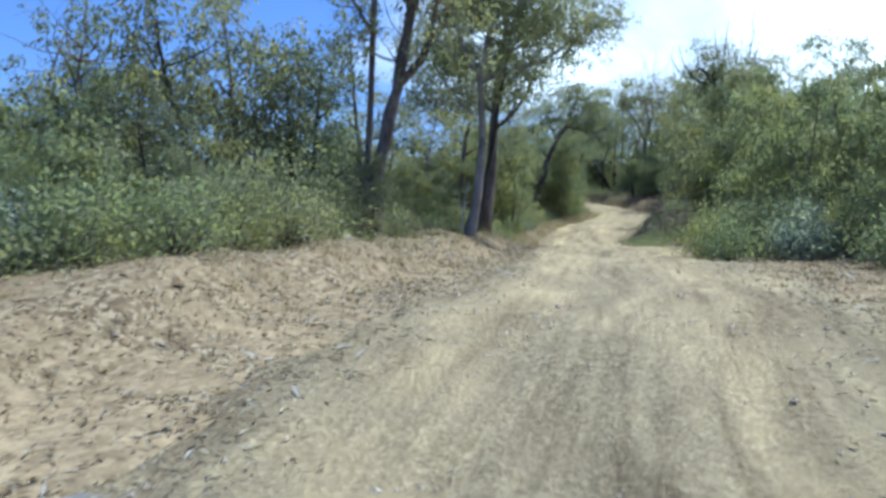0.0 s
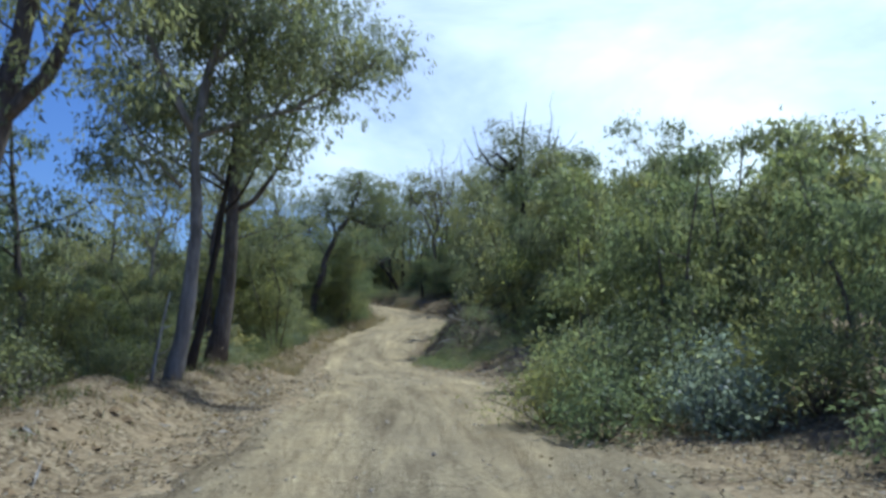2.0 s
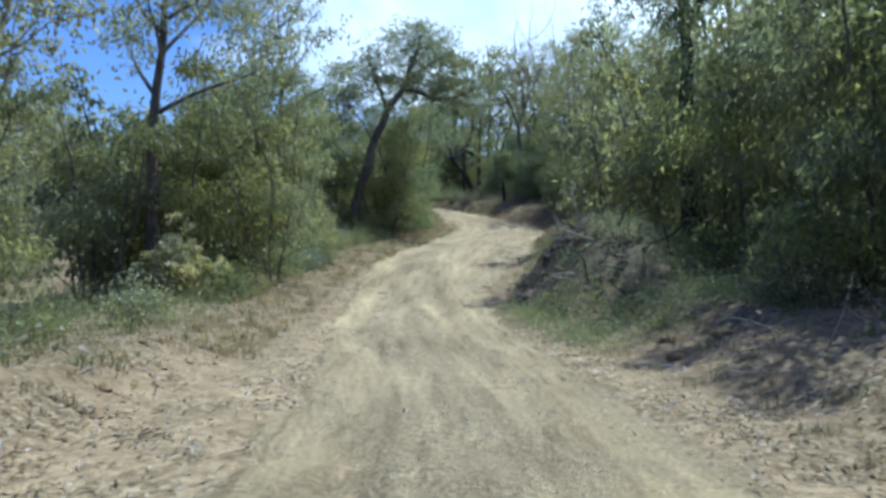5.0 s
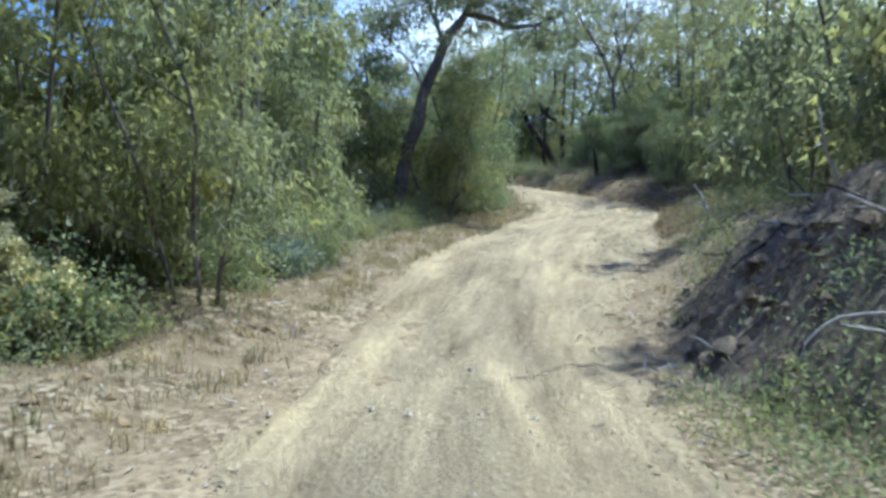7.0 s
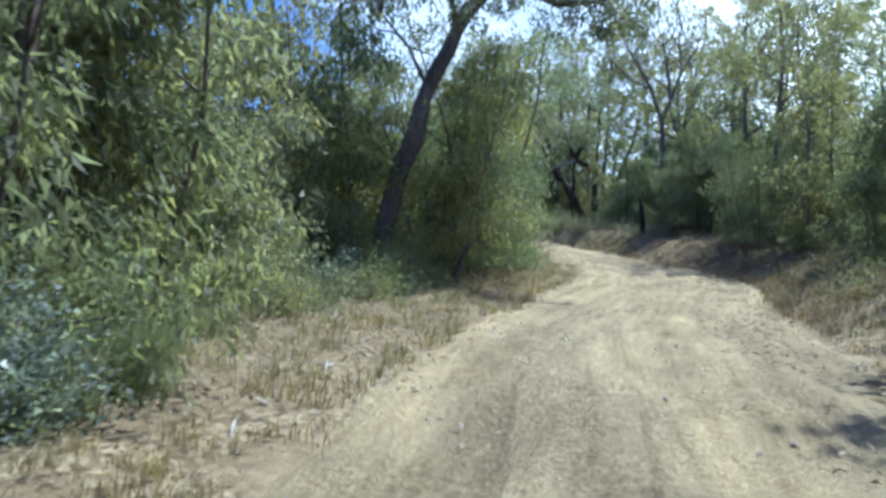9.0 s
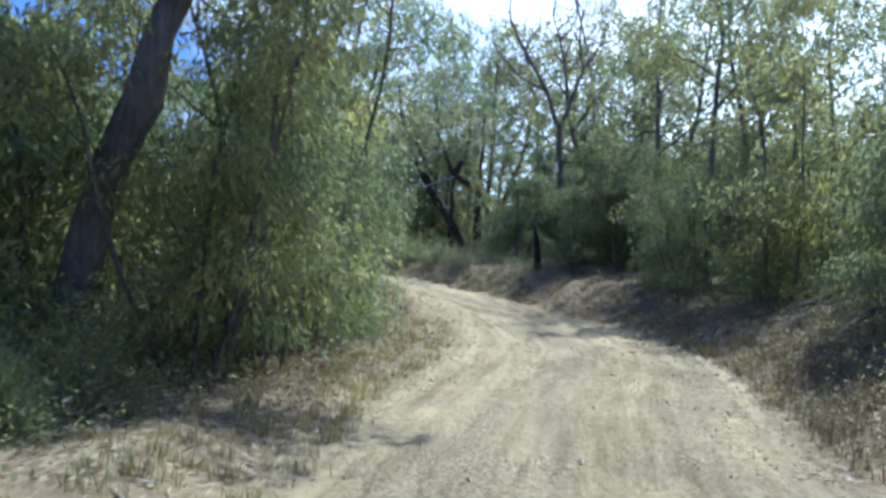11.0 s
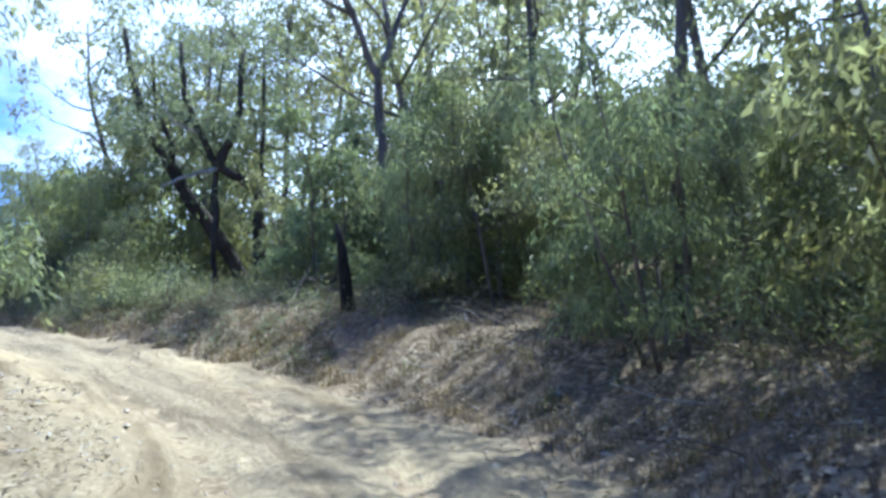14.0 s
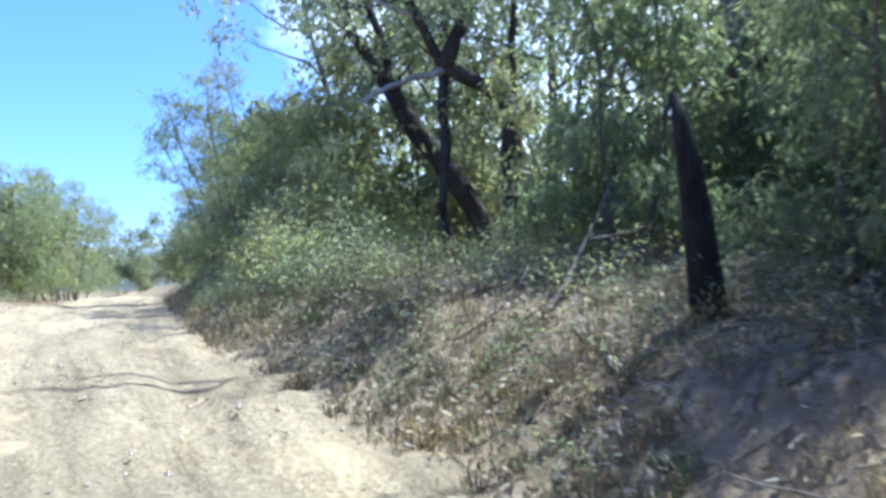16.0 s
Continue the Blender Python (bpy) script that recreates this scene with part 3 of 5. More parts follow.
def place(ob, x, y, turn=0.0, size=1.0, tilt=(0, 0), sink=0.0):
    m = pose(x, y, ground_at(x, y) - sink, tilt[0], tilt[1], turn) @ Matrix.Scale(size, 4)
    ob.matrix_basis = m
    return ob


def again(ob, x, y, turn, size=1.0, tilt=(0, 0)):
    c = copy_thing(ob, Matrix.Identity(4))
    return place(c, x, y, turn, size, tilt)


# ---------------- landmark trees ----------------
def foot(x, y):
    return np.array((x, y, ground_at(x, y)))



def build_bent_tree(name, label, seed, limbs_, bark, leaf, per=30, puffs=()):
    """A tree of hand-bent limbs: each is a path from the foot outwards, with its thickness at both ends."""
    r = np.random.RandomState(seed)
    tree = thing(name, label, "tree", "woodland gums")
    TV, TF, lobes = [], [], []
    for k, (path, thick, thin, leafy, mat) in enumerate(limbs_):
        p = np.array(path, float)
        fine = []
        for a, b in zip(p[:-1], p[1:]):
            for q in (0, 0.34, 0.67):
                fine.append(a * (1 - q) + b * q + r.normal(0, thin * 0.5, 3) * (q > 0))
        fine = np.array(fine + [p[-1]])
        V, F = [], []
        tube(fine, np.linspace(thick, thin, len(fine)) * (1 + 0.1 * r.normal(size=len(fine))), 9, V, F)
        part("trunk" if k == 0 else "limb", V, F, mat or bark, tree)
        n = len(fine)
        for j in range(leafy):
            b = r.randint(int(n * 0.4), n)
            sp, sw = limb_path(r, fine[b], r.normal(0, 0.8, 3) + np.array((0, 0, 0.45)), r.uniform(0.7, 1.9), 0.2, 0.05, 5)
            tube(sp, 0.025 * (1 - 0.8 * np.linspace(0, 1, 6)), 4, TV, TF)
            lobe = (sp[5], r.uniform(0.35, 0.75))
            lobes.append(lobe)
            crown_twigs(r, sp[4], lobe, 0.008, TV, TF)
    ends = np.array([path[-1] for path, *_ in limbs_] + [path[-2] for path, *_ in limbs_])
    for c, rad in puffs:
        start = ends[((ends - np.array(c)) ** 2).sum(1).argmin()]
        crown_twigs(r, start, (c, rad), 0.022, TV, TF, 9)
        lobes.append((np.array(c), rad))
    if TV:
        tagged(part("branchwork", TV, TF, bark, tree), kind="stuff")
    if lobes:
        v, f = billows(r, lobes, per * len(lobes) * 7, 0.15, 0.05)
        tagged(part("crown", v, f, leaf, tree, smooth=False), kind="stuff")
    return tree


twin = build_bent_tree("gum_tree", "tall forked gum with brown trunk and thin upper limbs", 11, [
    ([(-0.1, 0, -0.3), (0.0, 0, 1.9), (0.5, -0.1, 3.8), (0.85, -0.2, 5.7), (1.2, -0.3, 6.8), (1.6, -0.2, 9.2), (1.5, 0, 11.8)], 0.21, 0.05, 26, None),
    ([(0.5, -0.1, 3.9), (1.1, -0.3, 4.5), (1.4, -0.4, 5.3), (1.55, -0.4, 6.3), (2.0, -0.5, 8.8)], 0.11, 0.04, 16, None),
    ([(0.85, -0.2, 5.8), (0.4, 0.2, 7.4), (-0.2, 0.3, 9.0), (-0.5, 0.4, 10.6)], 0.09, 0.04, 16, None),
], BARK_GREY, LEAF_OLIVE, 24)
twin.matrix_basis = Matrix.Translation(foot(-1.65, 20.2))
slender = build_bent_tree("gum_tree", "slender straight gum beside the forked one", 12, [
    ([(0, 0, -0.3), (0.05, 0, 2.0), (0.3, -0.1, 6.6), (0.4, -0.1, 9.5), (0.5, 0, 11.0)], 0.115, 0.04, 16, None),
    ([(0.25, 0, 5.2), (-0.4, 0.2, 6.4), (-1.1, 0.3, 7.6)], 0.06, 0.03, 10, None),
], BARK_GREY, LEAF_OLIVE, 22)
slender.matrix_basis = Matrix.Translation(foot(-2.0, 20.5))
pale = build_bent_tree("gum_tree", "pale-trunked gum with wide rounded crown at the berm", 13, [
    ([(0, 0, -0.3), (0.3, 0.05, 1.2), (0.46, 0.15, 2.8), (0.42, 0.3, 4.9), (0.75, 0.35, 6.4), (1.3, 0.3, 7.8), (1.5, 0.3, 8.9)], 0.17, 0.04, 7, None),
    ([(0.38, 0.3, 4.85), (-0.1, 0.2, 5.8), (-0.5, 0.1, 6.8), (-0.9, 0, 7.8)], 0.085, 0.03, 5, None),
    ([(0.36, 0.3, 4.7), (1.2, 0.1, 5.0), (2.3, -0.1, 5.3), (3.2, -0.2, 5.9), (3.9, -0.3, 6.3)], 0.075, 0.02, 3, None),
    ([(0.7, 0.35, 6.2), (1.5, 0.6, 7.0), (2.3, 0.7, 7.6)], 0.06, 0.025, 4, None),
    ([(0.2, 0.1, 3.7), (-0.5, -0.3, 4.4), (-1.0, -0.6, 5.1)], 0.04, 0.015, 2, None),
], BARK_PALE, LEAF_OLIVE, 80, [((1.0, 0.3, 8.2), 1.3), ((2.2, 0.5, 8.0), 1.05), ((-0.4, 0.1, 7.9), 1.0), ((1.6, -0.4, 7.0), 1.0), ((0.2, 0.9, 7.0), 0.9),
    ((2.9, 0.2, 6.7), 0.75), ((3.8, -0.3, 6.3), 0.5), ((3.0, -0.2, 5.8), 0.45), ((-1.0, -0.3, 6.6), 0.6), ((0.9, 0.3, 9.3), 0.9), ((1.9, 0.2, 9.0), 0.8)])
pale.matrix_basis = Matrix.Translation(foot(0.75, 24.4))
place(build_tree("gum_tree", "dark rough-barked tree with crooked limbs", 14, 7.5, 0.10, BARK_DARK, LEAF_OLIVE, (0.17, 0.0), limbs=8, crown_from=0.46, reach=0.36, per=95, puff=0.42), 0.95, 26.3)
place(build_tree("gum_tree", "big gum with thick grey trunk and full crown", 15, 10.5, 0.24, BARK_GREY, LEAF_OLIVE, (0.2, 0.0), limbs=13, crown_from=0.38, reach=0.36, per=95), 1.45, 30.0)
arch = build_bent_tree("gum_tree", "gum leaning out over the bend of the track", 16, [
    ([(0, 0, -0.3), (0.35, -0.05, 1.8), (1.0, -0.15, 4.2), (1.7, -0.25, 5.8), (2.5, -0.3, 7.0), (3.0, -0.3, 8.3), (3.3, -0.3, 9.4)], 0.27, 0.07, 9, None),
    ([(2.45, -0.3, 6.9), (3.2, -0.5, 6.75), (3.9, -0.6, 6.4), (4.8, -0.7, 6.5), (5.6, -0.7, 6.9)], 0.12, 0.04, 8, None),
    ([(1.7, -0.25, 5.8), (1.5, 0.2, 6.8), (1.1, 0.4, 7.8), (0.9, 0.4, 8.8)], 0.10, 0.04, 8, None),
    ([(2.6, -0.3, 7.3), (3.5, 0.0, 8.0), (4.6, 0.1, 8.6)], 0.09, 0.04, 7, None),
    ([(1.1, -0.15, 4.4), (0.6, -0.5, 5.3), (0.0, -0.8, 5.9)], 0.05, 0.02, 3, None),
], BARK_GREY, LEAF_OLIVE, 85, [((0.5, 0.2, 6.8), 0.9), ((1.5, 0.2, 8.3), 1.1), ((3.4, -0.2, 8.3), 1.2), ((5.0, -0.2, 8.0), 1.2), ((6.0, -0.7, 7.0), 0.95), ((4.5, -0.8, 5.9), 0.8),
    ((5.4, -0.6, 5.9), 0.7), ((-0.2, -0.6, 6.2), 0.6), ((2.6, 0.4, 9.3), 1.1), ((3.3, -1.2, 7.2), 0.8)])
arch.matrix_basis = Matrix.Translation(foot(6.7, 59.4))
spreader = build_bent_tree("gum_tree", "dark flat-crowned tree with bare dead tips", 17, [
    ([(0.2, 0, -0.3), (0.1, 0, 2.5), (0.0, 0, 5.2), (-0.1, 0, 6.9), (-0.7, 0.1, 7.9), (-1.2, 0.1, 8.4)], 0.25, 0.06, 3, None),
    ([(-0.05, 0, 6.3), (0.6, 0.1, 7.4), (1.3, 0.1, 8.2)], 0.11, 0.04, 3, None),
    ([(-0.1, 0, 6.8), (0.0, 0.2, 8.0), (0.1, 0.2, 9.4), (0.3, 0.1, 10.9)], 0.07, 0.015, 0, None),
    ([(0.0, 0.2, 8.4), (-0.4, 0, 9.5), (-0.5, 0, 10.4)], 0.04, 0.012, 0, None),
    ([(-0.5, 0.1, 7.4), (-1.6, -0.1, 7.8), (-2.2, -0.1, 8.7), (-2.4, -0.1, 9.6)], 0.06, 0.012, 0, None),
    ([(-1.6, -0.1, 7.8), (-2.4, -0.2, 8.1), (-2.9, -0.2, 9.0)], 0.035, 0.01, 0, None),
    ([(0.9, 0.1, 7.8), (1.7, 0.2, 8.6), (2.0, 0.2, 9.9)], 0.04, 0.01, 0, None),
    ([(1.7, 0.2, 8.6), (2.4, 0.1, 9.0), (2.8, 0.0, 9.6)], 0.025, 0.01, 0, None),
], BARK_DARK, LEAF_DARK, 70, [((-0.9, 0, 8.6), 0.95), ((0.3, 0.2, 8.9), 1.05), ((1.4, 0.1, 8.6), 0.85), ((-1.6, 0.2, 8.1), 0.6), ((0.1, -0.5, 8.1), 0.8), ((2.0, 0, 8.1), 0.6), ((-0.4, 0.3, 7.3), 1.0), ((1.1, 0.3, 7.2), 0.95), ((-1.6, 0.3, 7.0), 0.85), ((2.1, 0.3, 7.0), 0.8)])
spreader.matrix_basis = Matrix.Translation(foot(14.95, 42.6) - np.array((0, 0, 0.6)))


place(build_tree("gum_tree", "grey gum behind the flowering bush", 22, 9.5, 0.2, BARK_GREY, LEAF_OLIVE, (0.02, 0.05), limbs=10, crown_from=0.5, reach=0.32, per=60), 0.95, 43.3)
place(build_tree("gum_tree", "leafy gum on the low side near the crest", 24, 7.6, 0.11, BARK_GREY, LEAF_OLIVE, (0.05, 0.0), limbs=10, crown_from=0.42, reach=0.3, per=60, leaf_size=(0.13, 0.042)), 10.5, 69.8)
leaner = build_bent_tree("gum_tree", "leaning dark-trunked gum with forked crooked limbs", 18, [
    ([(0, 0, -0.3), (-0.7, -0.1, 1.15), (-1.75, -0.2, 2.55), (-2.45, -0.2, 3.75), (-3.05, -0.3, 4.6), (-3.5, -0.3, 6.2), (-3.7, -0.3, 7.6)], 0.27, 0.06, 12, None),
    ([(-2.3, -0.2, 3.5), (-2.35, 0.1, 4.5), (-2.8, 0.2, 5.5), (-2.9, 0.2, 7.0)], 0.11, 0.045, 9, None),
    ([(-1.2, -0.1, 1.85), (-1.05, 0.3, 3.2), (-1.1, 0.4, 5.0), (-0.8, 0.3, 7.2)], 0.09, 0.04, 9, None),
], BARK_DARK, LEAF_OLIVE, 40)
leaner.matrix_basis = Matrix.Translation(foot(18.1, 85.2))
bender = build_bent_tree("gum_tree", "crooked dark gum whose stem bends sideways then forks", 19, [
    ([(0, 0, -0.3), (-0.1, 0, 1.2), (-0.1, -0.05, 2.3), (-0.2, -0.1, 2.95), (-0.7, -0.2, 3.2), (-1.3, -0.3, 3.45), (-1.75, -0.4, 4.3), (-2.2, -0.5, 5.3), (-2.3, -0.5, 6.8)], 0.2, 0.06, 9, None),
    ([(-1.3, -0.3, 3.45), (-0.95, -0.4, 4.2), (-0.7, -0.4, 5.1), (-0.6, -0.4, 6.8)], 0.16, 0.06, 9, None),
    ([(-1.3, -0.3, 3.42), (-2.0, -0.5, 3.15), (-2.8, -0.7, 2.75)], 0.06, 0.03, 0, DEAD_WOOD),
    ([(-1.2, 0.1, -0.3), (-1.3, 0, 1.6), (-1.3, -0.2, 3.4)], 0.1, 0.08, 0, None),
    ([(0.1, 0.3, 1.6), (0.05, 0.4, 4.0), (0.15, 0.4, 6.8)], 0.09, 0.05, 6, None),
    ([(-1.75, -0.4, 4.3), (-2.5, -0.5, 4.6), (-2.9, -0.7, 5.3)], 0.05, 0.02, 2, DEAD_WOOD),
], BARK_DARK, LEAF_OLIVE, 40)
bender.matrix_basis = Matrix.Translation(foot(18.05, 83.3))
veed = build_bent_tree("dead_tree", "bare grey tree forking into wide crooked branches", 25, [
    ([(0.2, 0, -0.3), (0.1, 0, 2.5), (0, 0, 5.0), (-0.6, 0, 6.4), (-1.6, -0.1, 7.9), (-2.2, -0.1, 9.0), (-2.3, -0.1, 10.2)], 0.14, 0.03, 0, None),
    ([(0, 0, 5.0), (0.5, 0.1, 6.3), (0.9, 0.1, 7.4), (0.7, 0.1, 8.8), (0.9, 0.1, 10.0)], 0.09, 0.02, 0, None),
    ([(0.9, 0.1, 7.4), (1.5, 0, 8.4), (1.9, 0, 9.6)], 0.05, 0.015, 0, None),
    ([(0.75, 0.1, 8.4), (0.2, 0, 9.2), (0.0, 0, 10.1)], 0.035, 0.012, 0, None),
    ([(-1.6, -0.1, 7.9), (-1.0, 0, 8.9), (-0.9, 0, 9.8)], 0.045, 0.012, 0, None),
    ([(-0.6, 0, 6.4), (-1.7, 0.1, 6.9), (-2.7, 0.1, 7.9), (-3.0, 0.1, 9.2)], 0.055, 0.015, 0, None),
    ([(1.5, 0, 8.4), (2.2, 0, 8.8), (2.6, 0, 9.5)], 0.03, 0.01, 0, None),
], BARK_GREY, LEAF_OLIVE, 0)
veed.matrix_basis = Matrix.Translation(foot(19.8, 78.3))
vstem = build_bent_tree("gum_tree", "dark young gum forking low into two stems", 26, [
    ([(0.1, 0, -0.3), (0, 0, 1.2), (-0.1, 0, 2.1), (-0.4, 0, 3.2), (-0.6, 0, 4.6)], 0.09, 0.03, 7, None),
    ([(-0.1, 0, 2.0), (0.25, 0, 2.9), (0.55, 0, 4.2), (0.6, 0, 5.6)], 0.075, 0.03, 7, None),
], BARK_DARK, LEAF_GREEN, 40)
vstem.matrix_basis = Matrix.Translation(foot(20.7, 79.3))
place(build_tree("gum_tree", "straight slim gum rising out of the thicket", 20, 10.0, 0.12, BARK_GREY, LEAF_OLIVE, (0.0, 0.0), limbs=8, crown_from=0.5, reach=0.2, per=60), 21.0, 69.4)
place(build_tree("dead_tree", "bare dead tree with pale twisted branches", 21, 12.0, 0.16, DEAD_WOOD, LEAF_OLIVE, (-0.08, 0), limbs=9, crown_from=0.4, reach=0.32, per=0, dead_twigs=6), 23.5, 82.0)

dead = build_tree("dead_tree", "grey leafless tree with fine upright branches", 23, 9.0, 0.13, BARK_GREY, LEAF_OLIVE, (0.05, 0), limbs=8, crown_from=0.4, reach=0.3, per=0, dead_twigs=8, wiggle=0.1)
place(dead, -11.0, 21.3, 0, 0.8)
again(dead, -9.6, 24.2, 100, 0.85)
again(dead, -12.6, 19.4, 210, 0.8)
again(dead, 23.0, 86.5, 40, 1.35)
again(dead, 21.9, 78.3, 150, 1.2)
again(dead, 17.8, 46.2, 260, 0.95)
again(dead, 25.2, 80.6, 310, 1.25)
again(dead, 20.6, 90.0, 20, 1.3)

# ---------------- repeated woodland plants ----------------
# near kinds have fine leaves, far kinds fewer and broader sprays
NEAR, FAR = {}, {}
FINE = dict(count=9800, leaf_size=(0.14, 0.04))
NEAR["O"] = (build_sapling("young_gum", "dense young gum with drooping grey-green leaves", 31, 5.2, LEAF_OLIVE, stems=3, **FINE), 5.2)
NEAR["G"] = (build_sapling("young_gum", "dense young gum with fresh green leaves", 32, 4.6, LEAF_GREEN, stems=4, width=0.25, **FINE), 4.6)
NEAR["Y"] = (build_sapling("young_gum", "bushy young gum with yellow-green tips", 34, 4.4, LEAF_YELLOW, stems=4, width=0.25, low=0.05, **FINE), 4.4)
OTHER = {}
OTHER["O"] = (build_sapling("young_gum", "loose young gum with drooping grey-green leaves", 33, 5.4, LEAF_OLIVE, stems=2, width=0.25, lobes_=12, **FINE), 5.4)
OTHER["G"] = (build_sapling("young_gum", "narrow young gum with fresh green leaves", 35, 5.0, LEAF_GREEN, stems=3, width=0.19, lobes_=17, **FINE), 5.0)
CLOSE = {}
SMALL = dict(count=14000, leaf_size=(0.112, 0.024), lobes_=21)
CLOSE["O"] = (build_sapling("young_gum", "young gum hung with fine grey-green leaves", 131, 5.2, LEAF_OLIVE, stems=3, **SMALL), 5.2)
CLOSE["Y"] = (build_sapling("young_gum", "young gum with fine yellow-green leaves", 133, 4.6, LEAF_YELLOW, stems=4, width=0.25, **SMALL), 4.6)
CLOSE["G"] = (build_sapling("young_gum", "young gum with fine fresh green leaves", 132, 4.6, LEAF_GREEN, stems=4, width=0.25, **SMALL), 4.6)
BROAD = dict(count=4200, leaf_size=(0.215, 0.085))
FAR["O"] = (build_sapling("young_gum", "grey-green young gum in the thicket", 36, 5.4, LEAF_OLIVE, stems=3, **BROAD), 5.4)
FAR["G"] = (build_sapling("young_gum", "green young gum in the thicket", 37, 5.0, LEAF_GREEN, stems=3, width=0.25, **BROAD), 5.0)
FAR["Y"] = (build_sapling("young_gum", "yellow-green young gum in the thicket", 38, 4.6, LEAF_YELLOW, stems=3, width=0.25, **BROAD), 4.6)
WIDE = dict(per=26, leaf_size=(0.21, 0.085))
FAR["T"] = (build_tree("gum_tree", "tall woodland gum with airy grey-green crown", 51, 10.5, 0.15, BARK_GREY, LEAF_OLIVE, limbs=9, crown_from=0.38, reach=0.3, **WIDE), 10.8)
FAR["D"] = (build_tree("gum_tree", "dark-trunked woodland gum with dense crown", 52, 8.5, 0.16, BARK_DARK, LEAF_DARK, limbs=9, crown_from=0.3, reach=0.34, **WIDE), 8.9)
FAR["P"] = (build_tree("gum_tree", "open woodland gum with crooked pale limbs", 53, 10.5, 0.13, BARK_PALE, LEAF_OLIVE, limbs=8, crown_from=0.45, reach=0.28, dead_twigs=16, **WIDE), 10.8)
for k in "TD":
    NEAR[k] = FAR[k]
shrubs = [
    build_shrub("shrub", "small rounded green roadside shrub", 41, 1.5, 1.1, LEAF_GREEN, per=24, leaf_size=(0.105, 0.045), clumps=78),
    build_shrub("shrub", "olive scrub bush on the bank", 42, 1.9, 1.3, LEAF_OLIVE, droop=0.3, leaf_size=(0.115, 0.043), per=24, clumps=78),
    build_shrub("shrub", "low bush with blue-grey leaves", 43, 1.1, 1.0, LEAF_BLUE, leaf_size=(0.075, 0.05), per=42, clumps=90),
    build_shrub("shrub", "yellow-green wattle bush by the track", 44, 1.8, 1.2, LEAF_YELLOW, leaf_size=(0.11, 0.028), per=42),
]
used = set()
turns = random.Random(8)


def put(kind, x, y, turn, size=1.0, tilt=(0, 0)):
    """The first plant of a kind is set in its place; the later ones are copies."""
    if kind.name in used:
        return again(kind, x, y, turn, size, tilt)
    used.add(kind.name)
    return place(kind, x, y, turn, size, tilt)


def near(k, x, y, h):
    off = abs(track_at(x, y)[2][0])
    rank = CLOSE if off < 5.4 and y > 38 and k in CLOSE else NEAR if off < 9 else FAR
    if rank is NEAR and k in OTHER and turns.random() < 0.5:
        rank = OTHER
    ob, tall = rank[k]
    put(ob, x, y, turns.uniform(0, 360), h * 1.07 / tall, (turns.gauss(0, 3), turns.gauss(0, 3)))


def away(k, x, y, h):
    ob, tall = FAR[k]
    put(ob, x, y, turns.uniform(0, 360), h / tall, (turns.gauss(0, 3), turns.gauss(0, 3)))


near("G", -5.5, 10.7, 2.2)
away("T", -12.3, 22.9, 8.1)
away("O", -10.1, 21.8, 6.3)
near("Y", -6.2, 14.7, 2.7)
away("D", -7.5, 20.7, 5.0)
near("O", -5.1, 16.2, 2.5)
away("T", -7.2, 29.1, 9.6)
away("D", -4.6, 26.6, 6.8)
near("G", -2.7, 18.8, 2.2)
near("O", -1.9, 19.4, 2.2)
near("Y", -1.2, 23.0, 2.2)
near("Y", 0.0, 30.0, 2.9)
near("Y", -0.4, 43.2, 5.4)
near("G", 9.0, 23.3, 4.6)
near("Y", 9.7, 20.9, 4.1)
near("G", 10.2, 17.2, 3.9)
away("T", 17.2, 36.1, 7.7)
away("T", 18.1, 33.4, 6.8)
near("O", -2.9, 31.9, 4.7)
away("T", -3.3, 43.0, 7.8)
near("T", 3.9, 48.5, 8.4)
near("Y", 3.7, 43.8, 5.2)
near("G", 15.2, 39.5, 6.9)
near("O", 15.0, 36.2, 6.8)
near("G", 13.4, 31.9, 6.0)
near("O", 12.7, 27.7, 5.1)
near("G", 11.8, 24.1, 4.4)
near("Y", 10.7, 21.2, 4.5)
near("Y", 1.8, 44.3, 6.0)
near("Y", 2.7, 46.6, 6.1)
near("Y", 3.4, 49.8, 6.0)
near("T", 2.3, 58.6, 10.2)
near("G", 5.9, 60.9, 7.1)
away("T", 20.4, 90.2, 11.6)
away("T", 23.5, 76.8, 10.8)
near("O", 22.0, 61.1, 6.9)
near("G", 19.8, 53.2, 6.4)
near("O", 17.0, 46.7, 7.3)
near("G", 15.6, 42.2, 6.8)
near("G", 3.0, 45.6, 3.6)
near("Y", 3.5, 52.2, 4.6)
near("O", 5.2, 63.9, 6.1)
near("G", 9.1, 60.3, 4.6)
near("O", 20.6, 65.5, 6.7)
near("O", 18.7, 58.6, 5.2)
near("O", 20.3, 73.3, 4.7)
near("O", 4.3, 54.8, 4.6)
near("O", 4.4, 57.8, 5.8)
away("O", 22.8, 79.6, 8.1)
near("G", 19.2, 60.2, 4.4)
near("G", 18.4, 56.4, 4.0)
near("G", 19.6, 68.1, 4.4)
near("G", 19.3, 74.6, 3.7)
near("Y", 8.8, 61.0, 6.4)
near("O", 9.5, 63.1, 5.0)
near("G", 9.8, 65.1, 4.8)
near("G", 9.8, 62.6, 2.2)
near("G", 10.9, 72.8, 6.4)
away("G", 13.2, 92.9, 6.1)
near("G", 18.4, 78.1, 4.5)
away("O", 20.8, 79.4, 4.8)
near("G", 20.7, 75.0, 4.7)
near("G", 20.7, 70.4, 3.5)
near("O", 21.5, 68.4, 3.6)
near("G", 22.9, 68.5, 3.9)
near("G", 21.5, 65.5, 3.3)
away("T", 26.3, 70.7, 9.5)
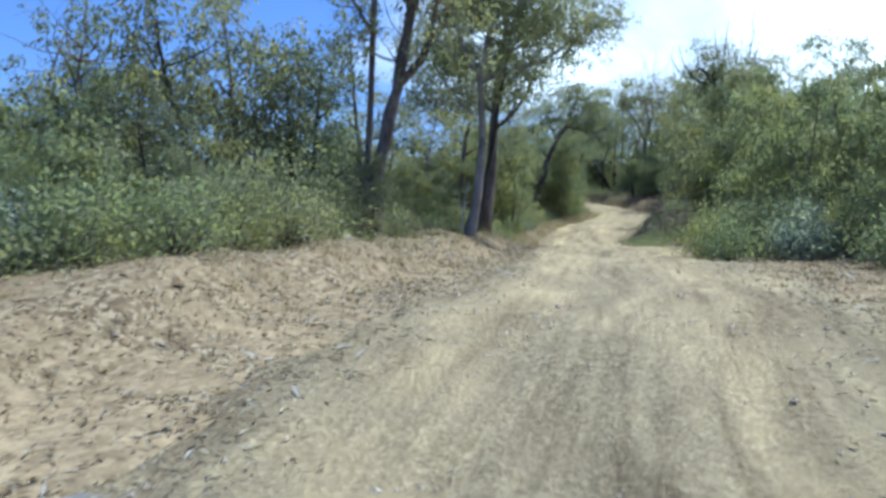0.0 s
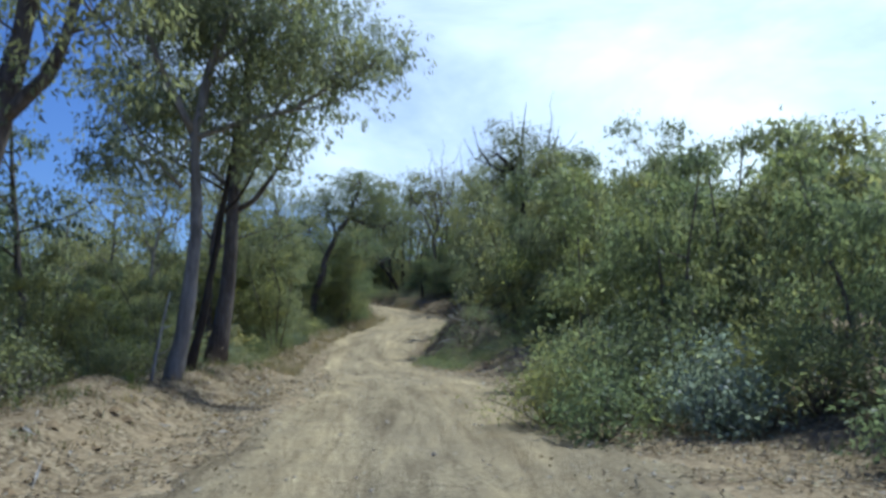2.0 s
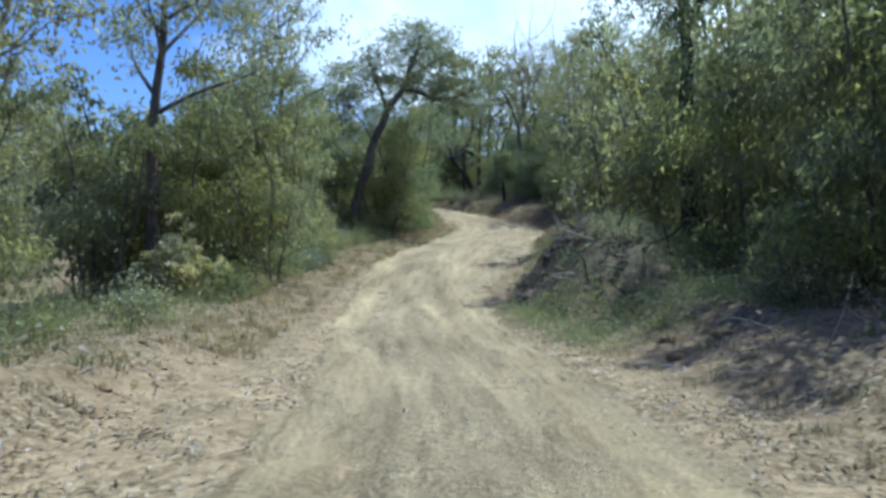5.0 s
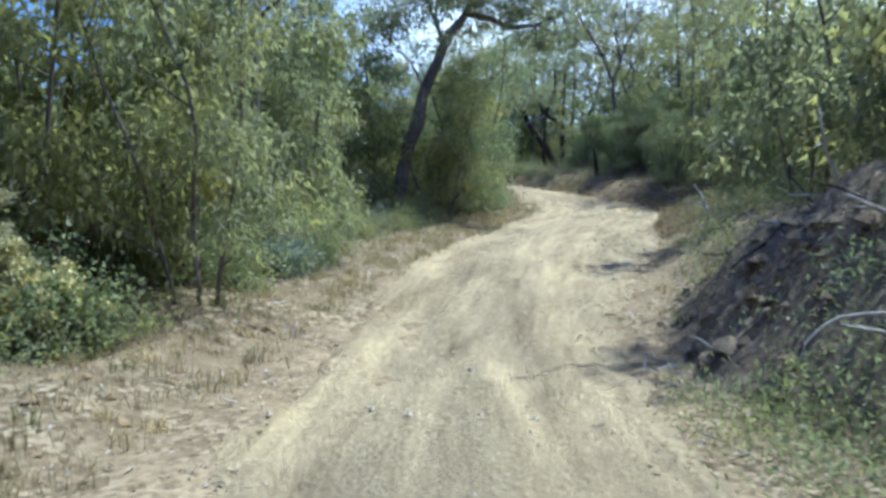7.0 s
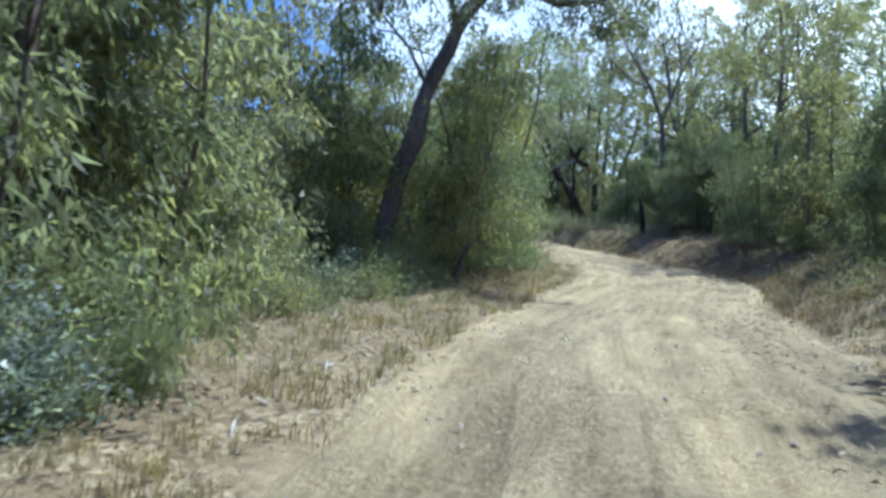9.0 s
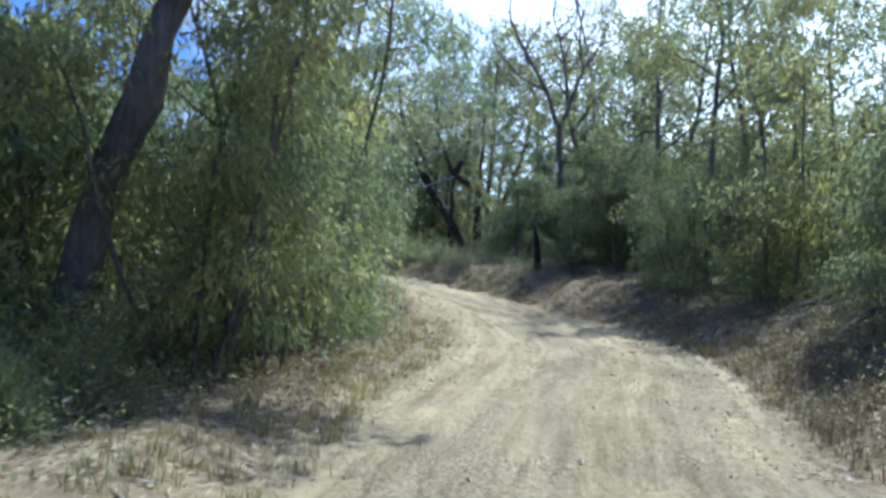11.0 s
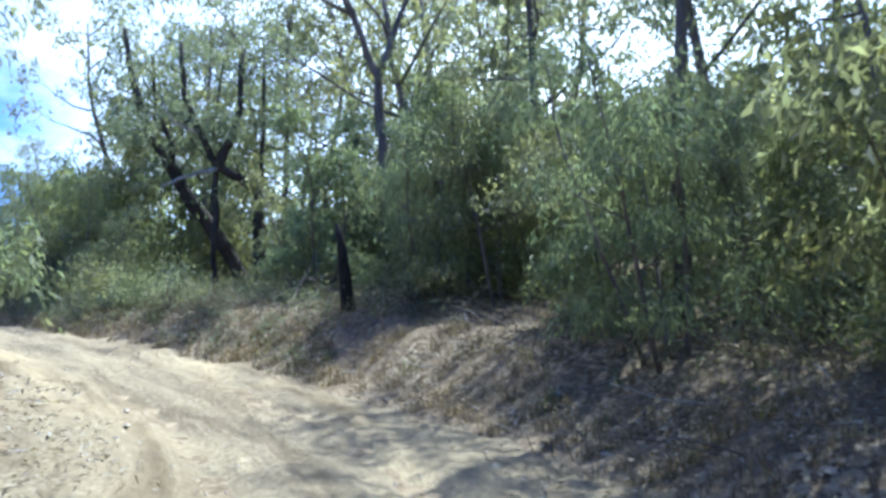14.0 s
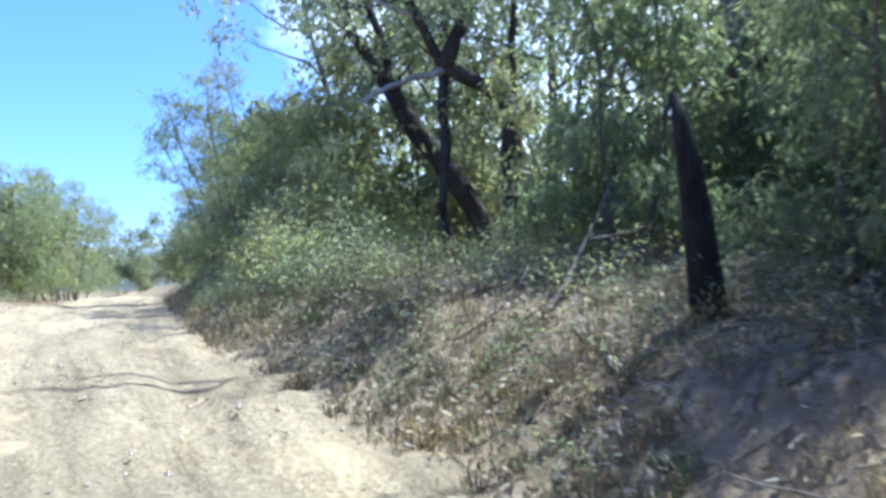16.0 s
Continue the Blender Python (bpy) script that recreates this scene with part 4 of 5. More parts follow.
away("G", 9.1, 100.4, 2.5)
away("G", 13.8, 88.9, 5.0)
away("P", -1.0, 36.0, 7.6)
away("T", 24.0, 71.2, 10.2)
near("Y", 3.9, 51.2, 6.0)
away("Y", 0.2, 45.0, 4.4)
near("Y", 8.4, 59.3, 5.4)
away("O", 14.0, 92.2, 5.4)
away("G", 13.6, 95.0, 5.4)
away("Y", 4.6, 91.4, 4.0)
away("O", 3.2, 95.6, 4.6)
away("O", 4.0, 88.4, 3.4)
away("G", 1.2, 99.0, 4.6)
away("O", -0.6, 104.0, 4.6)
away("G", 8.6, 108.0, 4.0)
away("O", 6.6, 113.0, 4.0)
away("O", 2.4, 120.0, 4.2)
away("G", 4.9, 94.0, 3.8)
away("T", 21.0, 92.0, 9.5)
away("T", 24.0, 96.0, 10.0)
away("P", 16.5, 97.0, 9.0)
away("T", 19.5, 100.0, 9.5)
away("D", 27.0, 90.0, 8.5)
away("T", 14.5, 101.0, 7.5)
away("O", 18.6, 81.5, 3.6)
away("O", 21.1, 80.7, 4.3)
near("G", 20.6, 76.6, 2.8)
near("O", 21.6, 76.1, 3.5)
near("G", 21.4, 73.8, 2.9)
near("G", 21.0, 71.5, 2.3)
away("O", 2.0, 115.2, 2.2)
away("O", 13.4, 88.9, 5.8)
away("O", 14.2, 90.4, 6.5)
away("G", 14.3, 87.2, 5.0)
away("G", 16.6, 91.4, 7.4)
away("G", 19.2, 80.6, 2.6)
away("G", 20.1, 78.0, 2.2)

# the deeper rows of the thicket beyond the berm
DEEP = random.Random(61)


def deep(k, x, y, h):
    ob, tall = FAR[k]
    put(ob, x, y, DEEP.uniform(0, 360), h / tall, (DEEP.gauss(0, 3), DEEP.gauss(0, 3)))


for row_x, row_from, row_to in ((25.2, 70, 90), (29.2, 67, 93)):
    y = row_from
    while y < row_to:
        deep(DEEP.choice("OOG"), row_x + DEEP.uniform(-1.3, 1.3), y, DEEP.uniform(4.8, 6.6))
        y += DEEP.uniform(2.4, 3.6)
for y in (86.4, 88.6):
    deep("O", 17.6, y, DEEP.uniform(4.0, 5.0))

near("O", 9.5, 65.9, 6.6)
near("G", 9.4, 63.4, 6.6)
away("O", 15.5, 44.8, 7.0)
away("G", 17.4, 42.0, 7.4)
away("O", 15.9, 49.6, 7.4)
away("T", -6.8, 27.1, 10.3)
away("P", 23.5, 90.9, 12.0)
away("P", 24.5, 84.2, 11.0)
away("P", 20.5, 94.0, 12.0)
away("P", 27.0, 87.0, 11.5)

away("O", 4.0, 92.8, 3.6)
away("G", 2.6, 96.9, 4.2)
away("O", 1.6, 100.0, 4.8)
away("G", -0.4, 103.2, 3.6)
away("O", -2.6, 109.0, 4.6)
away("O", -1.2, 122.0, 5.8)
away("G", -4.5, 120.0, 5.2)
away("G", 2.4, 122.0, 4.2)
away("O", 4.9, 119.0, 4.0)
away("G", 7.0, 111.0, 3.0)

near("O", -1.1, 26.4, 2.3)
near("G", -1.1, 28.6, 2.5)
near("O", -1.2, 32.4, 2.9)
away("O", -3.4, 30.4, 4.0)
away("O", -2.6, 35.0, 3.6)

near("O", 9.6, 69.4, 6.4)
near("G", 1.2, 46.0, 5.4)
near("O", 9.1, 74.8, 7.0)
near("G", 9.3, 73.4, 6.6)
away("D", -5.0, 27.2, 7.6)
away("D", -7.6, 26.0, 9.0)
away("O", -8.4, 23.6, 6.0)
away("D", -9.8, 28.6, 8.0)
away("T", -2.9, 29.0, 8.4)
away("D", -10.6, 24.6, 7.0)
away("T", 15.2, 92.6, 11.0)
away("T", 17.0, 89.4, 10.5)
away("P", 27.5, 76.0, 11.0)
away("T", 29.0, 68.0, 10.5)
away("T", 25.0, 65.0, 9.0)
away("T", 22.6, 83.6, 10.5)
near("O", 13.6, 33.2, 6.0)
near("O", 15.6, 38.2, 7.2)
near("G", 15.2, 33.8, 6.6)
near("Y", -3.5, 34.0, 4.2)
near("O", -5.0, 36.5, 4.8)
near("Y", -1.5, 37.5, 4.6)
near("G", -6.5, 32.0, 4.2)
near("Y", -4.2, 29.0, 3.4)
near("O", -7.5, 35.5, 5.0)
near("Y", -8.6, 29.6, 4.6)
near("O", 2.2, 48.6, 6.2)
near("G", 0.2, 48.2, 5.6)
near("O", 2.8, 50.8, 6.0)
near("Y", 3.6, 47.6, 4.8)
near("O", -1.4, 46.0, 6.0)
near("O", 5.6, 62.6, 7.6)
near("O", 3.6, 61.0, 7.4)
near("O", 13.6, 84.2, 3.6)
near("G", 12.9, 86.4, 4.4)
near("O", 12.2, 89.0, 5.0)
near("G", 11.4, 92.0, 5.2)
near("O", 10.4, 96.0, 5.2)
near("G", 9.2, 100.5, 4.6)
near("O", 4.4, 97.0, 4.8)
near("G", 3.4, 101.0, 5.2)
near("O", 2.0, 106.0, 5.4)
near("G", 5.0, 92.6, 4.4)


def line_point(s, d):
    i = int(np.abs(LINE[:, 1] - s).argmin())
    return LINE[i, 0] + d * TANGENT[i, 1], LINE[i, 1] - d * TANGENT[i, 0]


rng = np.random.RandomState(77)


def belt(s0, s1, d0, d1, count, kinds, low, high, gap=1.2):
    """Scatters plants of the given heights over a stretch beside the track."""
    done = []
    for _ in range(count * 8):
        if len(done) == count:
            break
        x, y = line_point(rng.uniform(s0, s1), rng.uniform(d0, d1))
        if any((x - a) ** 2 + (y - b) ** 2 < gap * gap for a, b in done):
            continue
        done.append((x, y))
        if d0 > 0 and 73 < y < 84.4 and abs(x - (15.9 + (y - 73) * 0.16)) < 1.3:
            continue
        k = kinds[rng.randint(len(kinds))]
        if isinstance(k, int):
            put(shrubs[k], x, y, rng.uniform(0, 360), rng.uniform(low, high))
        else:
            (near if k in NEAR and abs(track_at(x, y)[2][0]) < 11.5 and 50 < y < 84 else away)(k, x, y, rng.uniform(low, high))


# uphill side, behind the front rank
belt(18, 44, 8, 20, 16, "OGOY", 4.0, 6.0)
belt(44, 64, 7, 20, 15, "OGO", 4.5, 6.5)
belt(60, 100, 8, 24, 19, "OGOG", 3.5, 5.5)
belt(26, 100, 20, 38, 26, "TPDO", 6.0, 8.5, 2.5)
# downhill side
belt(2, 34, -22, -10, 17, "OGDYT", 3.5, 6.5, 1.6)
belt(34, 60, -24, -8, 18, "OGTP", 4.5, 8.0, 1.6)
belt(60, 80, -20, -6, 14, "OGO", 4.0, 6.0, 1.6)
belt(86, 122, -16, -3.6, 26, "OGY", 2.5, 4.5, 1.4)
belt(92, 120, 4, 16, 16, "OGO", 3.0, 5.0, 1.6)
# low shrubs on the edges
belt(12, 24, 4.9, 6.4, 12, (0, 1, 3, 0), 0.6, 1.0, 0.8)
belt(23, 34, 5.4, 9, 14, (1, 1, 0), 0.6, 1.0, 0.9)
belt(36, 48, 7.4, 9.5, 7, (1, 1, 0), 0.6, 1.0, 0.9)
belt(48, 66, 5.6, 9, 18, (1, 0, 1), 0.5, 0.9, 0.9)
belt(66, 92, 4.8, 9, 44, (1, 0, 1), 0.5, 1.0, 0.8)
belt(2, 36, -9, -5.6, 28, (0, 1, 3, 1, 1), 0.6, 1.1, 0.9)
belt(36, 62, -8.5, -4.4, 26, (0, 1, 2), 0.4, 0.8, 0.9)
belt(40, 58, -5.6, -3.9, 16, (0, 1, 1, 3), 0.45, 0.8, 0.7)
belt(62, 84, -7, -3.6, 12, (1, 1, 0), 0.4, 0.7, 0.9)
belt(76, 86, 2.0, 3.8, 12, (1, 0, 1, 2), 0.3, 0.5, 0.6)
put(shrubs[1], 15.2, 78.4, 10, 0.62)
put(shrubs[0], 14.6, 79.8, 80, 0.7)
put(shrubs[1], 14.2, 81.4, 150, 0.8)
put(shrubs[1], 13.7, 83.2, 220, 0.85)
put(shrubs[0], 13.3, 85.2, 300, 0.9)
put(shrubs[1], 12.9, 87.2, 30, 0.95)
needle_bush = build_shrub("shrub", "upright bright-green bush with needle-fine leaves", 45, 1.35, 0.75, LEAF_GREEN, per=70, leaf_size=(0.13, 0.011), clumps=110, droop=-0.9)
place(needle_bush, 3.4, 46.0)
again(needle_bush, 3.9, 48.6, 70, 0.8)
again(needle_bush, 5.3, 47.3, 150, 0.45)
again(needle_bush, 6.9, 56.6, 220, 0.7)
put(shrubs[2], 7.9, 17.5, 40, 1.05)
put(shrubs[2], -5.2, 9.3, 200, 0.8)
put(shrubs[2], 4.6, 46.6, 90, 0.8)
put(shrubs[3], 7.4, 19.4, 0, 1.06)
put(shrubs[3], 8.4, 19.3, 70, 1.06)
put(shrubs[0], 7.6, 21.1, 140, 1.00)
put(shrubs[0], 6.4, 17.6, 15, 0.8)
put(shrubs[3], 6.2, 18.8, 115, 0.75)

# woods on the slopes beyond
V_, F_, base = [], [], 0
for i in range(100):
    a, d = rng.uniform(0, 6.28), rng.uniform(42, 130)
    x, y = 9 + d * math.sin(a), 45 + d * 1.15 * math.cos(a)
    s_, z_, o_ = track_at(x, y)
    if abs(o_[0]) < 14:
        continue
    h = rng.uniform(5, 9) * (0.75 if x < 0 else 1.1)
    top = rng.normal(0, 1, (46, 3)) * np.array((h * 0.2, h * 0.2, h * 0.19)) + np.array((x, y, ground_at(x, y) + h * 0.6))
    v, f = leaf_cloud(rng, top, 18, h * 0.075, 0.5, 0.25, droop=0.3)
    V_.append(v)
    F_.append(f + base)
    base += len(v)
for i in range(270):
    x, y = line_point(rng.uniform(40, 112), rng.uniform(13, 48))
    x, y = x + rng.normal(0, 2), y + rng.normal(0, 2)
    o_ = track_at(x, y)[2][0]
    if o_ < 11:
        continue
    h = rng.uniform(4.5, 8.5)
    top = rng.normal(0, 1, (30, 3)) * np.array((h * 0.2, h * 0.2, h * 0.22)) + np.array((x, y, ground_at(x, y) + h * 0.52))
    v, f = leaf_cloud(rng, top, 20, h * 0.085, 0.31, 0.14, droop=0.3)
    V_.append(v)
    F_.append(f + base)
    base += len(v)
for i in range(130):
    x, y = rng.uniform(-38, 10), rng.uniform(98, 165)
    if abs(track_at(x, y)[2][0]) < 5:
        continue
    h = rng.uniform(3.5, 5.5)
    top = rng.normal(0, 1, (34, 3)) * np.array((h * 0.22, h * 0.22, h * 0.2)) + np.array((x, y, ground_at(x, y) + h * 0.5))
    v, f = leaf_cloud(rng, top, 20, h * 0.09, 0.32, 0.14, droop=0.3)
    V_.append(v)
    F_.append(f + base)
    base += len(v)
for i in range(420):
    x, y = rng.uniform(-52, 66), rng.uniform(-45, 150)
    o_ = abs(track_at(x, y)[2][0])
    if o_ < (17 if 0 < y < 110 else 9):
        continue
    h = rng.uniform(3.5, 7.5)
    top = rng.normal(0, 1, (16, 3)) * np.array((h * 0.2, h * 0.2, h * 0.18)) + np.array((x, y, ground_at(x, y) + h * 0.58))
    v, f = leaf_cloud(rng, top, 13, h * 0.09, 0.6, 0.28, droop=0.3)
    V_.append(v)
    F_.append(f + base)
    base += len(v)
far_woods = mesh_object("far_woods", np.concatenate(V_), np.concatenate(F_), LEAF_OLIVE, smooth=False)
tagged(far_woods, "grey-green gum woods on the slopes beyond", "woods", kind="stuff")

# flowering bush
place(build_shrub("flowering_bush", "green bush covered in cream flower heads", 61, 1.6, 1.0, LEAF_YELLOW, flowers=420, clumps=170), 1.75, 41.8)
place(build_shrub("flowering_bush", "smaller bush with sparse cream flowers", 62, 1.15, 0.7, LEAF_GREEN, flowers=55), 2.75, 41.5)

# charred stump
V, F = [], []
r_ = np.random.RandomState(5)
p_, w_ = limb_path(r_, (0, 0, -0.2), (-0.1, -0.03, 1), 1.78, 0.03, 0, 8)
tube(p_, 0.105 * np.array([1.5, 1.3, 1.2, 1.1, 1.05, 0.92, 0.8, 0.6, 0.32]), 10, V, F)
stump = mesh_object("charred_stump", V, F, CHARCOAL)
tagged(stump, "tall fire-blackened broken stump on the bank", "tree stump")
place(stump, 17.85, 74.5)

# ---------------- ground cover ----------------
def strewn(name, label, category, seed, count, mat, size, near_road, reach, stretch_=(-2, 100), lift=0.01):
    """Loose dry leaves lying on the ground beside the track."""
    r = np.random.RandomState(seed)
    n = count
    i = r.randint(0, len(LINE), n * 4)
    i = i[(LINE[i, 1] > stretch_[0]) & (LINE[i, 1] < stretch_[1])][:n]
    n = len(i)
    sgn = np.where(r.uniform(size=n) < 0.5, -1, 1)
    off = near_road + np.abs(r.normal(0, reach, n))
    x = LINE[i, 0] + sgn * off * TANGENT[i, 1] + r.normal(0, 0.2, n)
    y = LINE[i, 1] - sgn * off * TANGENT[i, 0] + r.normal(0, 0.2, n)
    keep = waves(x, y, 1.6, 31) + r.normal(0, 0.5, n) > -0.2
    x, y = x[keep], y[keep]
    n = len(x)
    p = np.stack([x, y, ground_z(x, y) + lift + r.uniform(0, 0.03, n)], 1)
    a = r.normal(0, 1, (n, 3)) * np.array((1, 1, 0.28))
    a = unit_rows(a)
    side = unit_rows(np.cross(a, np.array((0, 0, 1.0)) + r.normal(0, 0.3, (n, 3))))
    ln = (size[0] * r.uniform(0.5, 1.4, n))[:, None]
    wd = (size[1] * r.uniform(0.6, 1.3, n))[:, None]
    up = np.array((0, 0, 1.0)) * wd * r.uniform(-0.1, 0.5, n)[:, None]
    v = np.stack([p, p + a * ln * 0.5 + side * wd * 0.5 + up, p + a * ln, p + a * ln * 0.5 - side * wd * 0.5 + up], 1).reshape(-1, 3)
    k = np.arange(n)[:, None] * 4
    f = np.concatenate([k + np.array([[0, 1, 2]]), k + np.array([[0, 2, 3]])], 0)
    ob = mesh_object(name, v, f, mat, smooth=False)
    tagged(ob, label, category, kind="stuff")
    return ob


strewn("leaf_litter", "dry brown gum leaves and bark flakes on the verges", "leaf litter", 71, 60000, DRY_LEAF, (0.085, 0.026), 1.6, 3.2)
strewn("bark_litter", "pale strips of shed bark on the verges", "bark litter", 72, 2600, DEAD_WOOD, (0.26, 0.03), 1.9, 2.2)
strewn("twig_litter", "thin grey twigs strewn over the verge", "twig_spray", 73, 9000, BARK_GREY, (0.2, 0.012), 2.2, 2.0, (-2, 30))
strewn("leaf_litter", "pale dry leaves lying over the berm", "leaf litter", 74, 36000, BROWN_LEAF, (0.075, 0.03), 2.4, 1.8, (-2, 30))


def tufts(name, label, seed, count, blades, height, mat, lo, reach, stretch_, side=0):
    r = np.random.RandomState(seed)
    i = r.randint(0, len(LINE), count * 6)
    i = i[(LINE[i, 1] > stretch_[0]) & (LINE[i, 1] < stretch_[1])][:count]
    sgn = np.where(r.uniform(size=len(i)) < 0.5, -1, 1) if side == 0 else np.full(len(i), side)
    edge = np.where(sgn > 0, right_edge(LINE[i, 1]), left_edge(LINE[i, 1]))
    off = edge + lo + np.abs(r.normal(0, reach, len(i)))
    x = LINE[i, 0] + sgn * off * TANGENT[i, 1]
    y = LINE[i, 1] - sgn * off * TANGENT[i, 0]
    c = np.repeat(np.stack([x, y, ground_z(x, y) - 0.02], 1), blades, axis=0)
    n = len(c)
    h = np.repeat(height * r.uniform(0.4, 1.2, len(i)), blades)[:, None] * r.uniform(0.5, 1.1, n)[:, None]
    lean_ = r.normal(0, 0.45, (n, 2))
    p = c + np.c_[r.normal(0, 0.07, (n, 2)), np.zeros(n)]
    w = np.c_[r.normal(0, 1, (n, 2)), np.zeros(n)]
    w = unit_rows(w) * 0.005
    mid = p + np.c_[lean_ * 0.35, np.ones(n)] * h * 0.55
    tip = p + np.c_[lean_, np.full(n, 0.9)] * h
    v = np.stack([p - w, p + w, mid + w * 0.8, mid - w * 0.8, tip], 1).reshape(-1, 3)
    k = np.arange(n)[:, None] * 5
    f = np.concatenate([k + np.array([[0, 1, 2]]), k + np.array([[0, 2, 3]]), k + np.array([[3, 2, 4]])], 0)
    ob = mesh_object(name, v, f, mat, smooth=False)
    tagged(ob, label, "grass", kind="stuff")


tufts("dry_grass", "straw-coloured dry grass along the verges", 81, 2000, 13, 0.20, DRY_GRASS, -0.2, 2.0, (2, 96))
tufts("dry_grass", "bleached grass crowding the low edge of the track", 83, 650, 14, 0.26, DRY_GRASS, -0.7, 0.8, (34, 66), -1)
tufts("dry_grass", "grey-brown dead grass hanging over the cut bank", 84, 2400, 12, 0.30, DEAD_GRASS, -0.1, 1.7, (54, 94), 1)
tufts("green_grass", "patchy green grass tufts on the banks", 82, 700, 18, 0.30, GREEN_GRASS, 0.2, 1.8, (14, 90))


def scrub(name, label, seed, count, mat, height, lo, reach, stretch_):
    """Knee-high undergrowth between the trees."""
    r = np.random.RandomState(seed)
    i = r.randint(0, len(LINE), count * 6)
    i = i[(LINE[i, 1] > stretch_[0]) & (LINE[i, 1] < stretch_[1])][:count]
    sgn = np.where(r.uniform(size=len(i)) < 0.45, -1, 1)
    edge = np.where(sgn > 0, right_edge(LINE[i, 1]), left_edge(LINE[i, 1]))
    off = edge + lo + np.abs(r.normal(0, reach, len(i)))
    x, y = LINE[i, 0] + sgn * off * TANGENT[i, 1], LINE[i, 1] - sgn * off * TANGENT[i, 0]
    c = np.stack([x, y, ground_z(x, y) + height * 0.45], 1)
    v, f = leaf_cloud(r, c, 64, height * 0.42, 0.075, 0.021, droop=-0.1, flat=0.75)
    v[:, 2] = np.maximum(v[:, 2], ground_z(v[:, 0], v[:, 1]) if len(v) < 60000 else v[:, 2])
    ob = mesh_object(name, v, f, mat, smooth=False)
    tagged(ob, label, "undergrowth", kind="stuff")


scrub("undergrowth", "olive knee-high scrub under the gums", 91, 1100, LEAF_OLIVE, 0.6, 1.5, 6.0, (0, 100))
scrub("undergrowth", "green ferny scrub covering the cut bank", 93, 150, LEAF_GREEN, 0.4, 0.5, 1.2, (33, 47))
scrub("undergrowth", "olive scrub crowding the cut bank", 94, 420, LEAF_OLIVE, 0.55, 2.6, 2.6, (58, 96))
scrub("undergrowth", "dark ferny scrub at the foot of the gums", 95, 420, LEAF_DARK, 0.5, 2.0, 2.4, (56, 96))
scrub("undergrowth", "straggling brown and olive scrub on the bank face", 96, 560, LEAF_OLIVE, 0.36, 0.2, 1.6, (72, 94))
scrub("undergrowth", "withered scrub on the bank face", 97, 620, DRY_LEAF, 0.24, 0.0, 1.3, (56, 92))
scrub("undergrowth", "grey-green scrub below the gums on the low side", 98, 420, LEAF_OLIVE, 0.5, 0.9, 1.6, (34, 62))
scrub("undergrowth", "dull brown dying scrub under the gums", 92, 600, DRY_LEAF, 0.4, 0.8, 3.5, (8, 96))

# loose stones on and beside the track
r_ = np.random.RandomState(101)
k = r_.randint(0, len(LINE), 16000)
k = k[(LINE[k, 1] > -2) & (LINE[k, 1] < 100)]
off = r_.normal(0, 2.4, len(k))
sx, sy = LINE[k, 0] + off * TANGENT[k, 1] + r_.uniform(-0.2, 0.2, len(k)), LINE[k, 1] - off * TANGENT[k, 0] + r_.uniform(-0.2, 0.2, len(k))
keep = waves(sx, sy, 1.8, 51) + r_.normal(0, 0.5, len(k)) > 0.0
sx, sy, off = sx[keep], sy[keep], off[keep]
q = r_.uniform(0.008, 0.022, len(sx)) * np.where(r_.uniform(size=len(sx)) < 0.12, 2.0, 1.0) * np.where(np.abs(off) > 1.9, 1.5, 1.0)
octa = np.array([(1, 0, 0), (0, 1, 0), (-1, 0, 0), (0, -1, 0), (0, 0, 0.8), (0, 0, -0.5)])
SV = np.stack([sx, sy, ground_z(sx, sy)], 1)[:, None] + q[:, None, None] * octa[None] * r_.uniform(0.65, 1.4, (len(sx), 6, 1))
tri_ = np.array([(0, 1, 4), (1, 2, 4), (2, 3, 4), (3, 0, 4), (1, 0, 5), (2, 1, 5), (3, 2, 5), (0, 3, 5)])
SF = (np.arange(len(sx))[:, None, None] * 6 + tri_[None]).reshape(-1, 3)
SV = SV.reshape(-1, 3)
tagged(mesh_object("loose_stones", SV, SF, STONE, smooth=False), "loose grey-brown stones on the track", "stones", kind="stuff")

r_ = np.random.RandomState(105)
CV, CF = [], []
for i in range(2600):
    k = r_.randint(0, len(LINE))
    if not 2 < LINE[k, 1] < 44:
        continue
    off = -left_edge(LINE[k, 1]) + -abs(r_.normal(-0.1, 0.6)) + 0.35
    x, y = LINE[k, 0] + off * TANGENT[k, 1], LINE[k, 1] - off * TANGENT[k, 0]
    z = ground_at(x, y)
    q = r_.uniform(0.02, 0.05) if i % 4 else r_.uniform(0.04, 0.11)
    b = len(CV)
    for dx, dy, dz in ((1, 0, 0), (0.5, 0.9, 0), (-0.5, 0.9, 0.1), (-1, 0, 0), (-0.5, -0.9, 0), (0.5, -0.9, 0.1), (0.1, 0, 0.75)):
        CV.append((x + q * dx * r_.uniform(0.7, 1.3), y + q * dy * r_.uniform(0.7, 1.3), z + q * (dz + r_.uniform(-0.15, 0.15)) - 0.005))
    CF += [(b + j, b + (j + 1) % 6, b + 6) for j in range(6)]
tagged(mesh_object("earth_clods", CV, CF, CLAY, smooth=False), "crumbled brown clods along the berm", "clods", kind="stuff")

